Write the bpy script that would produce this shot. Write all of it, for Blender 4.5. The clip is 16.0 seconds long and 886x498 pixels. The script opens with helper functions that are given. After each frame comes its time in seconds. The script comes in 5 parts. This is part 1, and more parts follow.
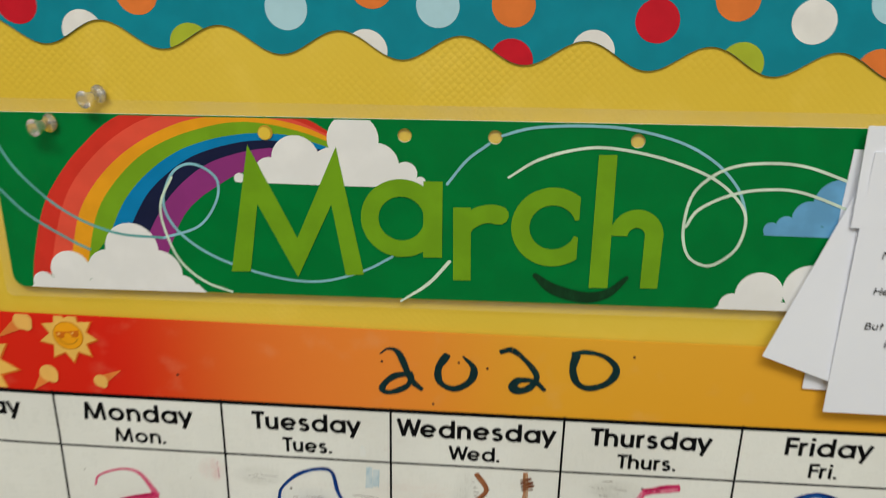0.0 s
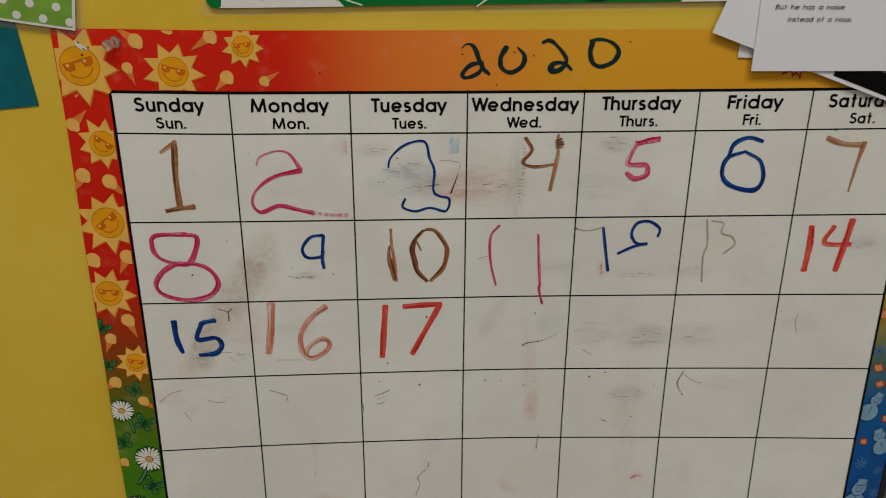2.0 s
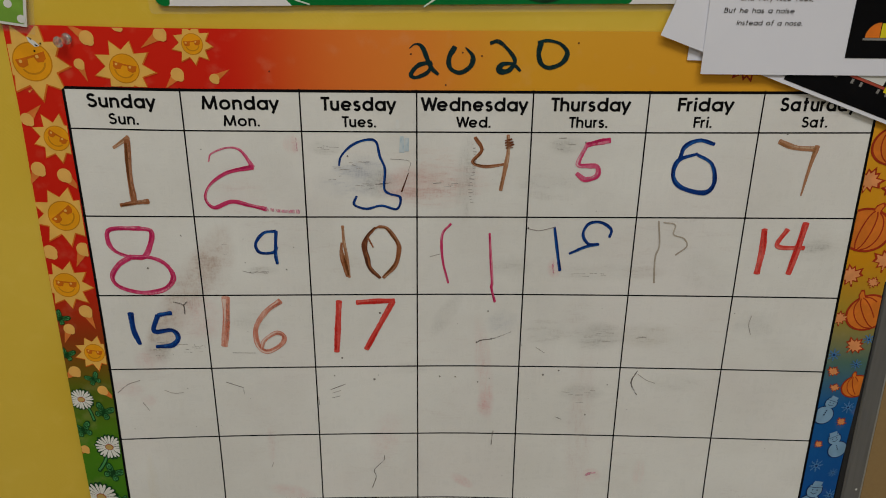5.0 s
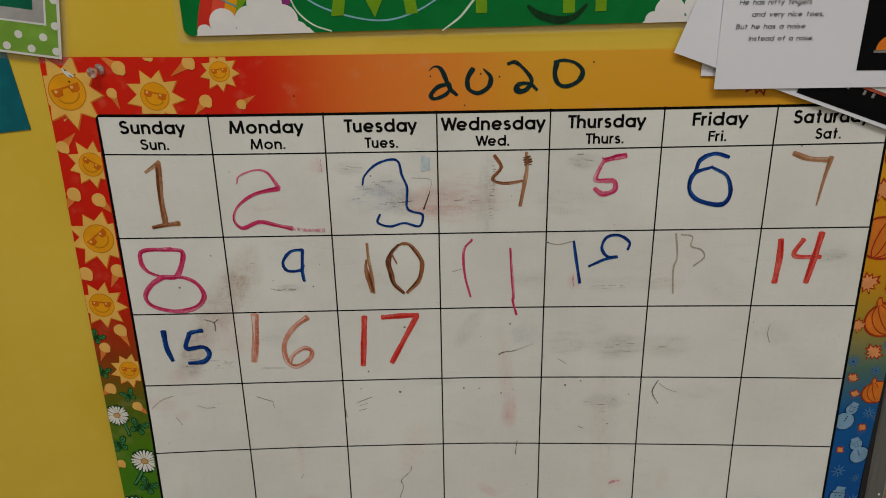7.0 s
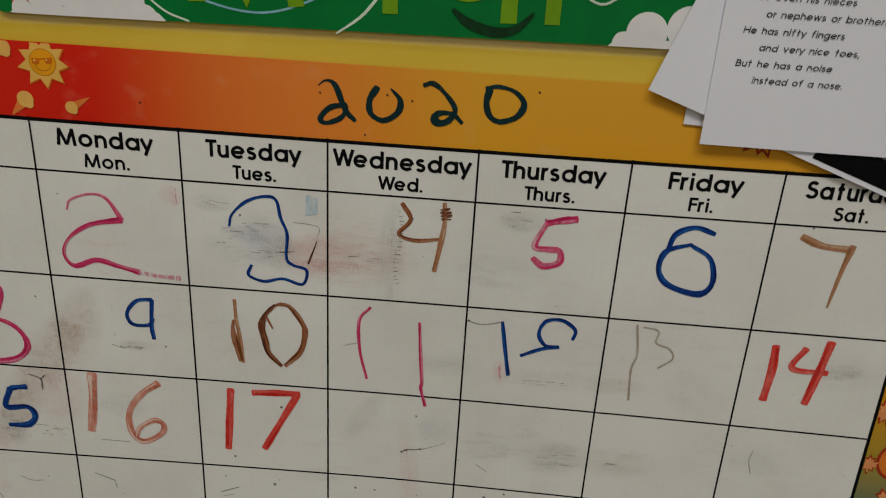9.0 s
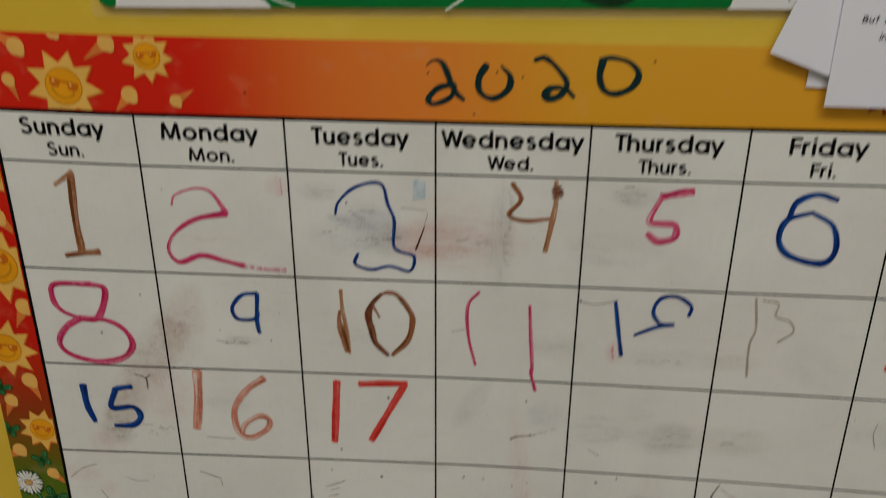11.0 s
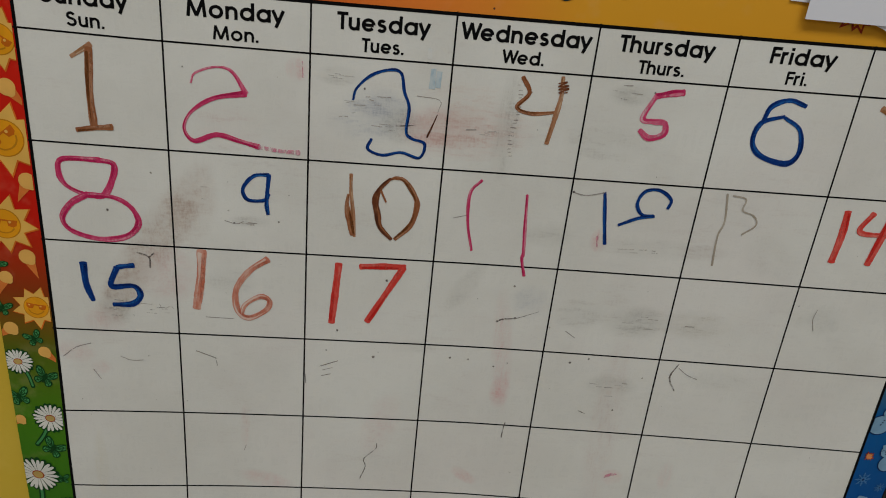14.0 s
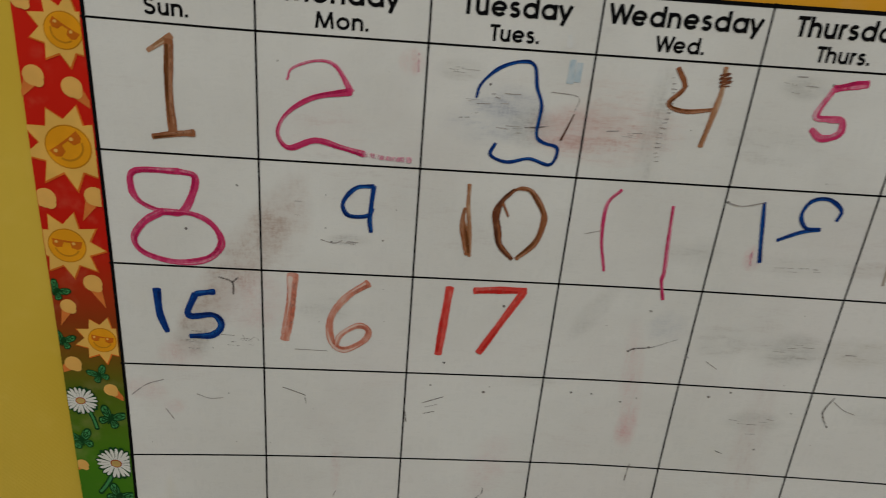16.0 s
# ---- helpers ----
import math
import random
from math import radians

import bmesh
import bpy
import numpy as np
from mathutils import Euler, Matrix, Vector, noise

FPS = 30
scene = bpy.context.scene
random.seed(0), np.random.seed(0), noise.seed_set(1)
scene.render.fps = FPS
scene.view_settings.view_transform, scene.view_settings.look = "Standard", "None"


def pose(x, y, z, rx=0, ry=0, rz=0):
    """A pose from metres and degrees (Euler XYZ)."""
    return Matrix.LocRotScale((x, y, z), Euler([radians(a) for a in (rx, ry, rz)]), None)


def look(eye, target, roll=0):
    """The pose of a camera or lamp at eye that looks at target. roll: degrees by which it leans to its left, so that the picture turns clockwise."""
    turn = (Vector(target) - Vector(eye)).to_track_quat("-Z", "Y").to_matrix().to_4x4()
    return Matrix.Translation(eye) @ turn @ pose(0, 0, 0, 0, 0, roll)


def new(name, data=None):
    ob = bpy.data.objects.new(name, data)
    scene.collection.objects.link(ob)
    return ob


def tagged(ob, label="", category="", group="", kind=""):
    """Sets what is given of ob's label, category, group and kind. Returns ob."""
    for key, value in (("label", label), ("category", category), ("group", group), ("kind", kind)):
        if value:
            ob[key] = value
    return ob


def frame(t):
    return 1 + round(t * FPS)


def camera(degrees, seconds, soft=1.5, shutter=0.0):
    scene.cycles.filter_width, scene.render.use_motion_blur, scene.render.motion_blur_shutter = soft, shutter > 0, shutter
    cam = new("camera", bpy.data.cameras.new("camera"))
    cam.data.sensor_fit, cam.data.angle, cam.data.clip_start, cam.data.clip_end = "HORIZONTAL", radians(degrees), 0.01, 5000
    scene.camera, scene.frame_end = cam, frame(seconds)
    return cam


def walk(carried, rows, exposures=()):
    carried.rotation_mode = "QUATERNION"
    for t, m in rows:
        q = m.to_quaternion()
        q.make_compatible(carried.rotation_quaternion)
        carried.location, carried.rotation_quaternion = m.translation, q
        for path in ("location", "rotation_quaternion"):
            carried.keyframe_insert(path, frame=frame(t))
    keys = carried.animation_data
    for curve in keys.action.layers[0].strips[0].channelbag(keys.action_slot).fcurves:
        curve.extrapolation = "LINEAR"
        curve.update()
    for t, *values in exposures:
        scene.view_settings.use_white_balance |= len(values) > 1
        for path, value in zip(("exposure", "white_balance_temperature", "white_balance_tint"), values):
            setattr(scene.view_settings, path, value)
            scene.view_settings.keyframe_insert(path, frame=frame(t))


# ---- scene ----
cam = camera(54.57, 16.0, 1.0, 0.24)
PATH = [
    (0, (0.2525, -0.3055, 1.4404), (0.1382, 1.5551, 0.7158), 1.04),
    (0.2, (0.2581, -0.3393, 1.4459), (0.1085, 1.5012, 0.6777), 0.58),
    (0.5, (0.2559, -0.3944, 1.4272), (0.1246, 1.464, 0.6996), 0.85),
    (1, (0.2611, -0.4601, 1.3809), (0.1308, 1.3991, 0.6553), 0.99),
    (1.5, (0.222, -0.4891, 1.3581), (0.1177, 1.3693, 0.6263), -0.59),
    (2, (0.1768, -0.5143, 1.3714), (0.2557, 1.3155, 0.568), 0.26),
    (2.5, (0.1957, -0.5372, 1.3796), (0.3071, 1.2954, 0.5863), 1.06),
    (3, (0.2167, -0.5377, 1.3616), (0.3002, 1.2803, 0.5322), 1.77),
    (3.5, (0.2208, -0.5228, 1.364), (0.2895, 1.2926, 0.5276), 1.46),
    (4, (0.2199, -0.5152, 1.3769), (0.2804, 1.2984, 0.536), 1.44),
    (6.5, (0.2204, -0.5229, 1.3858), (0.2119, 1.2983, 0.5592), -0.93),
    (7, (0.2194, -0.5262, 1.3929), (0.207, 1.2964, 0.5695), -1.05),
    (7.5, (0.2129, -0.5227, 1.3943), (0.2013, 1.3051, 0.5825), -0.52),
    (8, (0.1923, -0.4505, 1.3634), (0.1749, 1.3689, 0.5331), -0.07),
    (8.5, (0.2366, -0.3991, 1.3514), (0.2168, 1.4178, 0.5158), 1.24),
    (8.7, (0.284, -0.3875, 1.3613), (0.2581, 1.4292, 0.5252), 2.67),
    (10.8, (0.2884, -0.3816, 1.3989), (-0.0199, 1.4141, 0.5741), 0.24),
    (11, (0.2451, -0.3838, 1.3629), (0.1121, 1.4264, 0.523), 0.21),
    (11.5, (0.1859, -0.4046, 1.3143), (0.3042, 1.365, 0.3899), 3.63),
    (12, (0.1852, -0.4167, 1.2989), (0.3129, 1.3307, 0.3344), 4.69),
    (12.5, (0.1829, -0.4016, 1.3374), (0.3151, 1.3434, 0.3692), 5.61),
    (13, (0.1837, -0.4087, 1.3458), (0.3214, 1.3376, 0.3806), 5.92),
    (13.5, (0.1764, -0.4222, 1.3455), (0.3134, 1.3403, 0.4103), 6.07),
    (14, (0.1827, -0.4256, 1.3455), (0.3298, 1.3339, 0.4061), 5.94),
    (14.5, (0.188, -0.4218, 1.3457), (0.3294, 1.3339, 0.3982), 5.47),
    (15, (0.1915, -0.4103, 1.3482), (0.3333, 1.3464, 0.4027), 4.9),
    (15.5, (0.1748, -0.3895, 1.3414), (0.3093, 1.36, 0.3817), 4.02),
    (16, (0.133, -0.3597, 1.3207), (0.2438, 1.3958, 0.3688), 4.9),
]
EXPOSURES = [(0.0, 0.25, 6450, 5), (0.5, 0.09, 6700, 9), (1.0, -0.3, 6850, 11), (1.5, -0.37, 6850, 10.5), (2.0, -0.37, 6600, 10), (3.0, -0.37, 6500, 10), (7.5, -0.37, 6550, 10), (8.0, -0.41, 6650, 10), (8.5, -0.49, 6540, 9.5), (11.0, -0.48, 6590, 9.5), (11.5, -0.46, 6300, 9), (12.0, -0.46, 6350, 9), (15.0, -0.45, 6250, 9), (16.0, -0.49, 6300, 9)]
walk(cam, [(t, look(eye, target, roll)) for t, eye, target, roll in PATH], EXPOSURES)

# ---- world and light ----
world = bpy.data.worlds.new("world")
scene.world = world
world.use_nodes = True
world.node_tree.nodes["Background"].inputs[0].default_value = (0.9, 0.95, 1.0, 1)
world.node_tree.nodes["Background"].inputs[1].default_value = 0.05


def area(name, place, target, sx, sy, watts, colour):
    data = bpy.data.lights.new(name, "AREA")
    data.shape, data.size, data.size_y, data.energy, data.color = "RECTANGLE", sx, sy, watts, colour
    ob = new(name, data)
    ob.matrix_world = look(place, target)
    return ob


# fluorescent panels of the classroom ceiling
LAMP = (0.985, 0.965, 0.915)
area("ceiling_lamp_near", (0.15, -1.15, 2.62), (0.15, -1.15, 0), 1.2, 0.55, 26, LAMP)
area("ceiling_lamp_far", (0.9, -3.2, 2.62), (0.9, -3.2, 0), 1.2, 0.55, 30, LAMP)

# ---- materials ----


class Nodes:
    """Short hand for building a node material."""

    def __init__(self, name, rough=0.5, metal=0.0, spec=0.5):
        self.m = bpy.data.materials.new(name)
        self.m.use_nodes = True
        self.t = self.m.node_tree
        self.b = self.t.nodes["Principled BSDF"]
        self.b.inputs["Roughness"].default_value = rough
        self.b.inputs["Metallic"].default_value = metal
        self.b.inputs["Specular IOR Level"].default_value = spec

    def n(self, kind, **sets):
        node = self.t.nodes.new(kind)
        for k, v in sets.items():
            node.inputs[k.replace("_", " ")].default_value = v
        return node

    def link(self, a, b):
        self.t.links.new(a, b)

    def pos(self):
        return self.t.nodes.new("ShaderNodeTexCoord").outputs["Object"]

    def scaled(self, sx, sy, sz, rx=0, ry=0, rz=0):
        m = self.t.nodes.new("ShaderNodeMapping")
        m.inputs["Scale"].default_value = (sx, sy, sz)
        m.inputs["Rotation"].default_value = (radians(rx), radians(ry), radians(rz))
        self.link(self.pos(), m.inputs["Vector"])
        return m.outputs["Vector"]

    def noise(self, vec, scale, detail=3.0, rough=0.5):
        x = self.n("ShaderNodeTexNoise", Scale=scale, Detail=detail, Roughness=rough)
        self.link(vec, x.inputs["Vector"])
        return x.outputs["Fac"]

    def span(self, fac, a, b, c=0.0, d=1.0, smooth=True):
        x = self.n("ShaderNodeMapRange")
        x.interpolation_type = "SMOOTHSTEP" if smooth else "LINEAR"
        for i, v in enumerate((a, b, c, d)):
            x.inputs[1 + i].default_value = v
        self.link(fac, x.inputs[0])
        return x.outputs[0]

    def math(self, op, a, b=None):
        x = self.t.nodes.new("ShaderNodeMath")
        x.operation = op
        for i, v in enumerate((a, b)):
            if v is None:
                continue
            if isinstance(v, (int, float)):
                x.inputs[i].default_value = v
            else:
                self.link(v, x.inputs[i])
        return x.outputs[0]

    def mix(self, fac, a, b):
        x = self.t.nodes.new("ShaderNodeMix")
        x.data_type = "RGBA"
        for sock, v in ((x.inputs["Factor"], fac), (x.inputs["A"], a), (x.inputs["B"], b)):
            if isinstance(v, tuple):
                sock.default_value = (*v, 1)
            elif isinstance(v, (int, float)):
                sock.default_value = v
            else:
                self.link(v, sock)
        return x.outputs["Result"]

    def ramp(self, fac, stops):
        x = self.t.nodes.new("ShaderNodeValToRGB")
        e = x.color_ramp.elements
        while len(e) < len(stops):
            e.new(0.5)
        for el, (p, c) in zip(e, stops):
            el.position, el.color = p, (*c, 1)
        self.link(fac, x.inputs["Fac"])
        return x.outputs["Color"]

    def colour(self, c):
        self.link(c, self.b.inputs["Base Color"])
        return self

    def bump(self, height, strength, distance):
        x = self.n("ShaderNodeBump", Strength=strength, Distance=distance)
        self.link(height, x.inputs["Height"])
        self.link(x.outputs["Normal"], self.b.inputs["Normal"])
        return self


def print_ink(name, c, rough=0.4, vary=0.10, spec=0.18):
    """A printed or painted flat colour with faint mottling."""
    k = Nodes(name, rough, spec=spec)
    f = k.noise(k.pos(), 90, 4)
    k.colour(k.mix(k.span(f, 0.35, 0.7), tuple(v * (1 - vary) for v in c), tuple(min(1, v * (1 + vary)) for v in c)))
    return k.m


def marker_ink(name, c, pale, cover=0.62, dry=0.0):
    """Dry-erase marker: streaky, rubbed thin in places."""
    k = Nodes(name, 0.42, spec=0.15)
    a = k.noise(k.scaled(1, 1, 0.35, 0, 18, 0), 420, 5, 0.65)
    b = k.noise(k.pos(), 60, 2)
    f = k.math("ADD", k.math("MULTIPLY", a, 0.6), k.math("MULTIPLY", b, 0.4))
    k.colour(k.mix(k.span(f, cover - 0.16, cover + 0.1), c, pale))
    if dry:
        skip = k.noise(k.scaled(1, 1, 0.4, 0, 35, 0), 700, 4, 0.7)
        k.link(k.span(k.math("ADD", k.math("MULTIPLY", skip, 0.7), k.math("MULTIPLY", b, 0.3)), dry - 0.10, dry + 0.10), k.b.inputs["Alpha"])
    return k.m


def plain(name, c, rough=0.5, metal=0.0):
    k = Nodes(name, rough, metal)
    f = k.noise(k.pos(), 40, 4)
    k.colour(k.mix(f, tuple(v * 0.93 for v in c), tuple(min(1, v * 1.06) for v in c)))
    return k.m


def yellow_board_paper():
    k = Nodes("yellow_board_paper", 0.5, spec=0.25)
    big = k.noise(k.pos(), 5, 3)
    fine = k.noise(k.pos(), 60, 4)
    c = k.mix(k.span(big, 0.35, 0.65), (0.730, 0.496, 0.042), (0.785, 0.556, 0.068))
    k.colour(k.mix(k.math("MULTIPLY", k.span(fine, 0.5, 0.75), 0.25), c, (0.86, 0.62, 0.11)))
    dots = k.n("ShaderNodeTexVoronoi", Scale=1.0, Randomness=0.18)
    k.link(k.scaled(460, 460, 460, 0, 45, 0), dots.inputs["Vector"])
    h = k.span(dots.outputs["Distance"], 0.15, 0.62, 1.0, 0.0)
    patchy = k.span(k.noise(k.pos(), 11, 2), 0.42, 0.62, 0.25, 1.0)
    up = k.t.nodes.new("ShaderNodeSeparateXYZ")
    k.link(k.pos(), up.inputs[0])
    patchy = k.math("MULTIPLY", patchy, k.span(up.outputs["Z"], 1.26, 1.41, 0.3, 1.0))
    k.bump(k.math("MULTIPLY", h, patchy), 0.30, 0.0004)
    return k.m


def plastered(name, c):
    k = Nodes(name, 0.7)
    f = k.noise(k.pos(), 3, 4)
    k.colour(k.mix(f, tuple(v * 0.92 for v in c), c))
    k.bump(k.noise(k.pos(), 160, 3), 0.2, 0.002)
    return k.m


def border_print():
    """Printed edge of the calendar: summer red to spring green on one side, autumn gold to winter blue on the other."""
    k = Nodes("border_print", 0.4, spec=0.13)
    sep = k.t.nodes.new("ShaderNodeSeparateXYZ")
    k.link(k.pos(), sep.inputs[0])
    down = k.math("SUBTRACT", 1.25, sep.outputs["Z"])
    v = k.span(down, -0.04, 0.36, 0, 1, False)
    left = k.ramp(v, [(0.0, (0.72, 0.020, 0.008)), (0.42, (0.60, 0.014, 0.006)), (0.53, (0.29, 0.048, 0.008)), (0.63, (0.10, 0.14, 0.010)), (0.75, (0.07, 0.22, 0.010)), (1.0, (0.04, 0.18, 0.015))])
    right = k.ramp(v, [(0.0, (0.80, 0.40, 0.035)), (0.15, (0.78, 0.36, 0.020)), (0.38, (0.66, 0.29, 0.010)), (0.48, (0.38, 0.27, 0.035)), (0.57, (0.085, 0.17, 0.14)), (0.66, (0.008, 0.108, 0.34)), (1.0, (0.005, 0.075, 0.36))])
    f = k.span(sep.outputs["X"], 0.095, 0.29, 0, 1, True)
    c = k.mix(f, left, right)
    c = k.mix(k.math("MULTIPLY", k.math("MULTIPLY", f, k.math("SUBTRACT", 1.0, f)), 2.2), c, (0.90, 0.25, 0.05))
    g = k.noise(k.pos(), 70, 4)
    k.colour(k.mix(k.math("MULTIPLY", k.span(g, 0.55, 0.8), 0.12), c, (0.75, 0.5, 0.3)))
    k.bump(k.noise(k.pos(), 25, 3), 0.08, 0.002)
    return k.m


# rows of the layout, and the same rows evenly printed on the sheet
LAYOUT_ROWS = (-40, 0.3, 25.2, 82.2, 137.7, 193.0, 249.2, 306.0, 362.6, 400)
PRINTED_ROWS = (-40, 0.3, 25.2, 82.2, 139.1, 196.0, 253.0, 309.9, 366.8, 404.4)


def printed(v):
    for i in range(len(LAYOUT_ROWS) - 2):
        if v < LAYOUT_ROWS[i + 1]:
            break
    a, b, c, d = LAYOUT_ROWS[i], LAYOUT_ROWS[i + 1], PRINTED_ROWS[i], PRINTED_ROWS[i + 1]
    return c + (v - a) * (d - c) / (b - a)


# rubbed places on the wipe-off panel: u, v in millimetres, half width, half height, tilt, colour, strength, grain
GREY, BLUISH, PINK, BROWN = (0.33, 0.335, 0.31), (0.24, 0.30, 0.42), (0.68, 0.33, 0.34), (0.46, 0.33, 0.27)
SMUDGES = [
    (178, 49, 15, 7, 0, BLUISH, 0.42, "h"), (182, 56, 11, 10, 0, BLUISH, 0.30, "n"), (168, 60, 16, 8, 0, BLUISH, 0.34, "h"), (157, 36, 9, 4, 0, GREY, 0.45, "h"), (190, 60, 9, 8, 0, GREY, 0.55, "n"), (206, 60, 14, 10, 0, PINK, 0.56, "h"),
    (226, 61, 26, 12, -4, (0.62, 0.42, 0.38), 0.85, "h"), (214, 58, 16, 9, 0, (0.62, 0.42, 0.38), 0.50, "n"), (222, 45, 18, 12, 0, (0.66, 0.50, 0.45), 0.35, "h"), (245, 56, 6, 24, 3, GREY, 0.42, "v"), (136, 34, 5, 5, 0, PINK, 0.45, "v"), (100, 67, 14, 9, 0, PINK, 0.14, "h"),
    (60, 135, 10, 42, 33, BROWN, 0.78, "n"), (40, 167, 8, 20, 30, BROWN, 0.80, "n"), (81, 113, 10, 20, 8, BROWN, 0.46, "n"), (36, 178, 7, 9, 0, GREY, 0.70, "n"), (66, 155, 14, 14, 30, PINK, 0.38, "n"), (29, 187, 9, 8, 0, PINK, 0.35, "n"),
    (308, 34, 10, 5, 0, GREY, 0.42, "h"), (300, 62, 20, 8, 0, GREY, 0.25, "h"), (272, 160, 9, 9, 0, BLUISH, 0.30, "n"), (233, 153, 5, 15, 30, GREY, 0.36, "n"), (337, 169, 16, 9, 0, GREY, 0.46, "h"), (338, 168, 11, 8, 0, GREY, 0.36, "n"), (372, 168, 17, 8, 0, (0.42, 0.40, 0.33), 0.52, "h"),
    (302, 166, 12, 8, 0, GREY, 0.32, "h"), (330, 214, 13, 6, 0, GREY, 0.40, "n"), (395, 205, 18, 6, 0, GREY, 0.20, "h"), (331, 245, 8, 55, 0, (0.60, 0.48, 0.46), 0.36, "v"), (260, 196, 5, 34, -6, PINK, 0.34, "v"), (262, 224, 5, 10, 0, PINK, 0.60, "n"), (263, 225, 2.2, 4, 0, (0.70, 0.22, 0.26), 0.45, "n"),
    (342, 284, 6, 5, 0, PINK, 0.45, "n"), (246, 291, 8, 3.5, 35, PINK, 0.55, "n"), (120, 300, 14, 5, 15, PINK, 0.45, "n"), (377, 280, 4, 9, 0, PINK, 0.30, "v"), (190, 254, 9, 20, 15, PINK, 0.22, "n"), (19, 288, 3.5, 20, 0, (0.62, 0.55, 0.36), 0.30, "v"),
    (305, 118, 4, 6, 0, PINK, 0.60, "v"), (275, 117, 12, 6, 0, GREY, 0.30, "h"), (340, 121, 34, 5, 0, GREY, 0.26, "h"), (365, 121, 12, 4, 0, BROWN, 0.26, "h"), (405, 122, 16, 10, 30, GREY, 0.17, "n"), (112, 120, 9, 3, 0, GREY, 0.35, "h"),
    (100, 157, 12, 7, 0, GREY, 0.24, "h"), (10, 208, 10, 6, 20, PINK, 0.34, "n"), (24, 218, 5, 4, 0, PINK, 0.30, "n"), (445, 158, 14, 8, 0, GREY, 0.28, "n"), (476, 101, 9, 4, 0, GREY, 0.55, "h"), (470, 103, 18, 8, 0, GREY, 0.18, "h"), (205, 195, 12, 4, 0, GREY, 0.22, "h"), (107, 258, 2.5, 14, 0, PINK, 0.20, "v"),
]


def wipe_off_panel():
    k = Nodes("wipe_off_panel", 0.30, spec=0.35)
    big = k.noise(k.pos(), 9, 4, 0.6)
    c = k.mix(k.span(big, 0.35, 0.7), (0.852, 0.860, 0.838), (0.764, 0.766, 0.738))
    c = k.mix(k.math("MULTIPLY", k.span(k.noise(k.pos(), 6, 4, 0.65), 0.45, 0.72), 0.45), c, (0.80, 0.762, 0.752))
    sep = k.t.nodes.new("ShaderNodeSeparateXYZ")
    k.link(k.pos(), sep.inputs[0])
    along = k.noise(k.scaled(38, 1, 190, 0, 5, 0), 1.0, 7, 0.70)
    upright = k.noise(k.scaled(260, 1, 40, 0, -6, 0), 1.0, 6, 0.72)
    cloudy = k.noise(k.pos(), 70, 8, 0.72)
    weave = k.noise(k.scaled(900, 1, 240, 0, 24, 0), 1.0, 4, 0.7)
    crossed = k.noise(k.scaled(240, 1, 800, 0, -12, 0), 1.0, 4, 0.7)
    fine = k.span(k.math("MULTIPLY", weave, crossed), 0.17, 0.36)
    grain = {"h": k.math("MULTIPLY", k.span(along, 0.42, 0.64), k.math("ADD", 0.45, fine)), "v": k.math("MULTIPLY", k.span(upright, 0.40, 0.64), k.math("ADD", 0.45, fine)), "n": k.math("MULTIPLY", k.span(cloudy, 0.38, 0.64), k.math("ADD", 0.40, fine))}
    rub = k.math("MAXIMUM", grain["h"], k.math("MULTIPLY", grain["v"], 0.6))
    for u, v, w, h, tilt, col, s, kind in SMUDGES:
        cs, sn = math.cos(radians(tilt)), math.sin(radians(tilt))
        x = k.math("SUBTRACT", sep.outputs["X"], u / 1000)
        z = k.math("SUBTRACT", sep.outputs["Z"], 1.25 - printed(v) / 1000)
        dx = k.math("ADD", k.math("MULTIPLY", x, cs * 1000 / w), k.math("MULTIPLY", z, -sn * 1000 / w))
        dz = k.math("ADD", k.math("MULTIPLY", x, sn * 1000 / h), k.math("MULTIPLY", z, cs * 1000 / h))
        d = k.math("ADD", k.math("MULTIPLY", dx, dx), k.math("MULTIPLY", dz, dz))
        soft = k.span(d, 0.0, 2.2, min(0.85, s), 0.0)
        c = k.mix(k.math("MULTIPLY", soft, k.math("ADD", k.math("MULTIPLY", grain[kind], {"h": 0.62, "v": 0.66, "n": 0.54}[kind]), {"h": 0.24, "v": 0.20, "n": 0.24}[kind])), c, col)
    faint = k.math("MULTIPLY", rub, k.span(k.noise(k.pos(), 16, 3), 0.42, 0.68, 0.03, 0.17))
    k.colour(k.mix(faint, c, (0.45, 0.38, 0.36)))
    k.link(k.span(rub, 0, 1, 0.26, 0.42), k.b.inputs["Roughness"])
    k.bump(k.noise(k.pos(), 14, 2), 0.06, 0.003)
    return k.m


def paper_white():
    k = Nodes("copy_paper", 0.7, spec=0.15)
    f = k.noise(k.pos(), 30, 4)
    k.colour(k.mix(f, (0.79, 0.805, 0.90), (0.84, 0.855, 0.94)))
    k.bump(k.noise(k.pos(), 18, 3), 0.06, 0.003)
    return k.m


def brushed_metal():
    k = Nodes("aluminium_frame", 0.42, 0.75)
    f = k.noise(k.scaled(600, 600, 12), 1.0, 3)
    k.colour(k.mix(f, (0.21, 0.215, 0.22), (0.32, 0.325, 0.33)))
    k.link(k.span(f, 0.2, 0.8, 0.34, 0.55), k.b.inputs["Roughness"])
    return k.m


def kraft_cork():
    k = Nodes("tan_pinboard", 0.75)
    f = k.noise(k.pos(), 300, 5, 0.7)
    g = k.noise(k.pos(), 20, 3)
    k.colour(k.mix(g, k.mix(f, (0.23, 0.145, 0.055), (0.38, 0.245, 0.105)), (0.30, 0.195, 0.078)))
    k.bump(f, 0.25, 0.001)
    return k.m


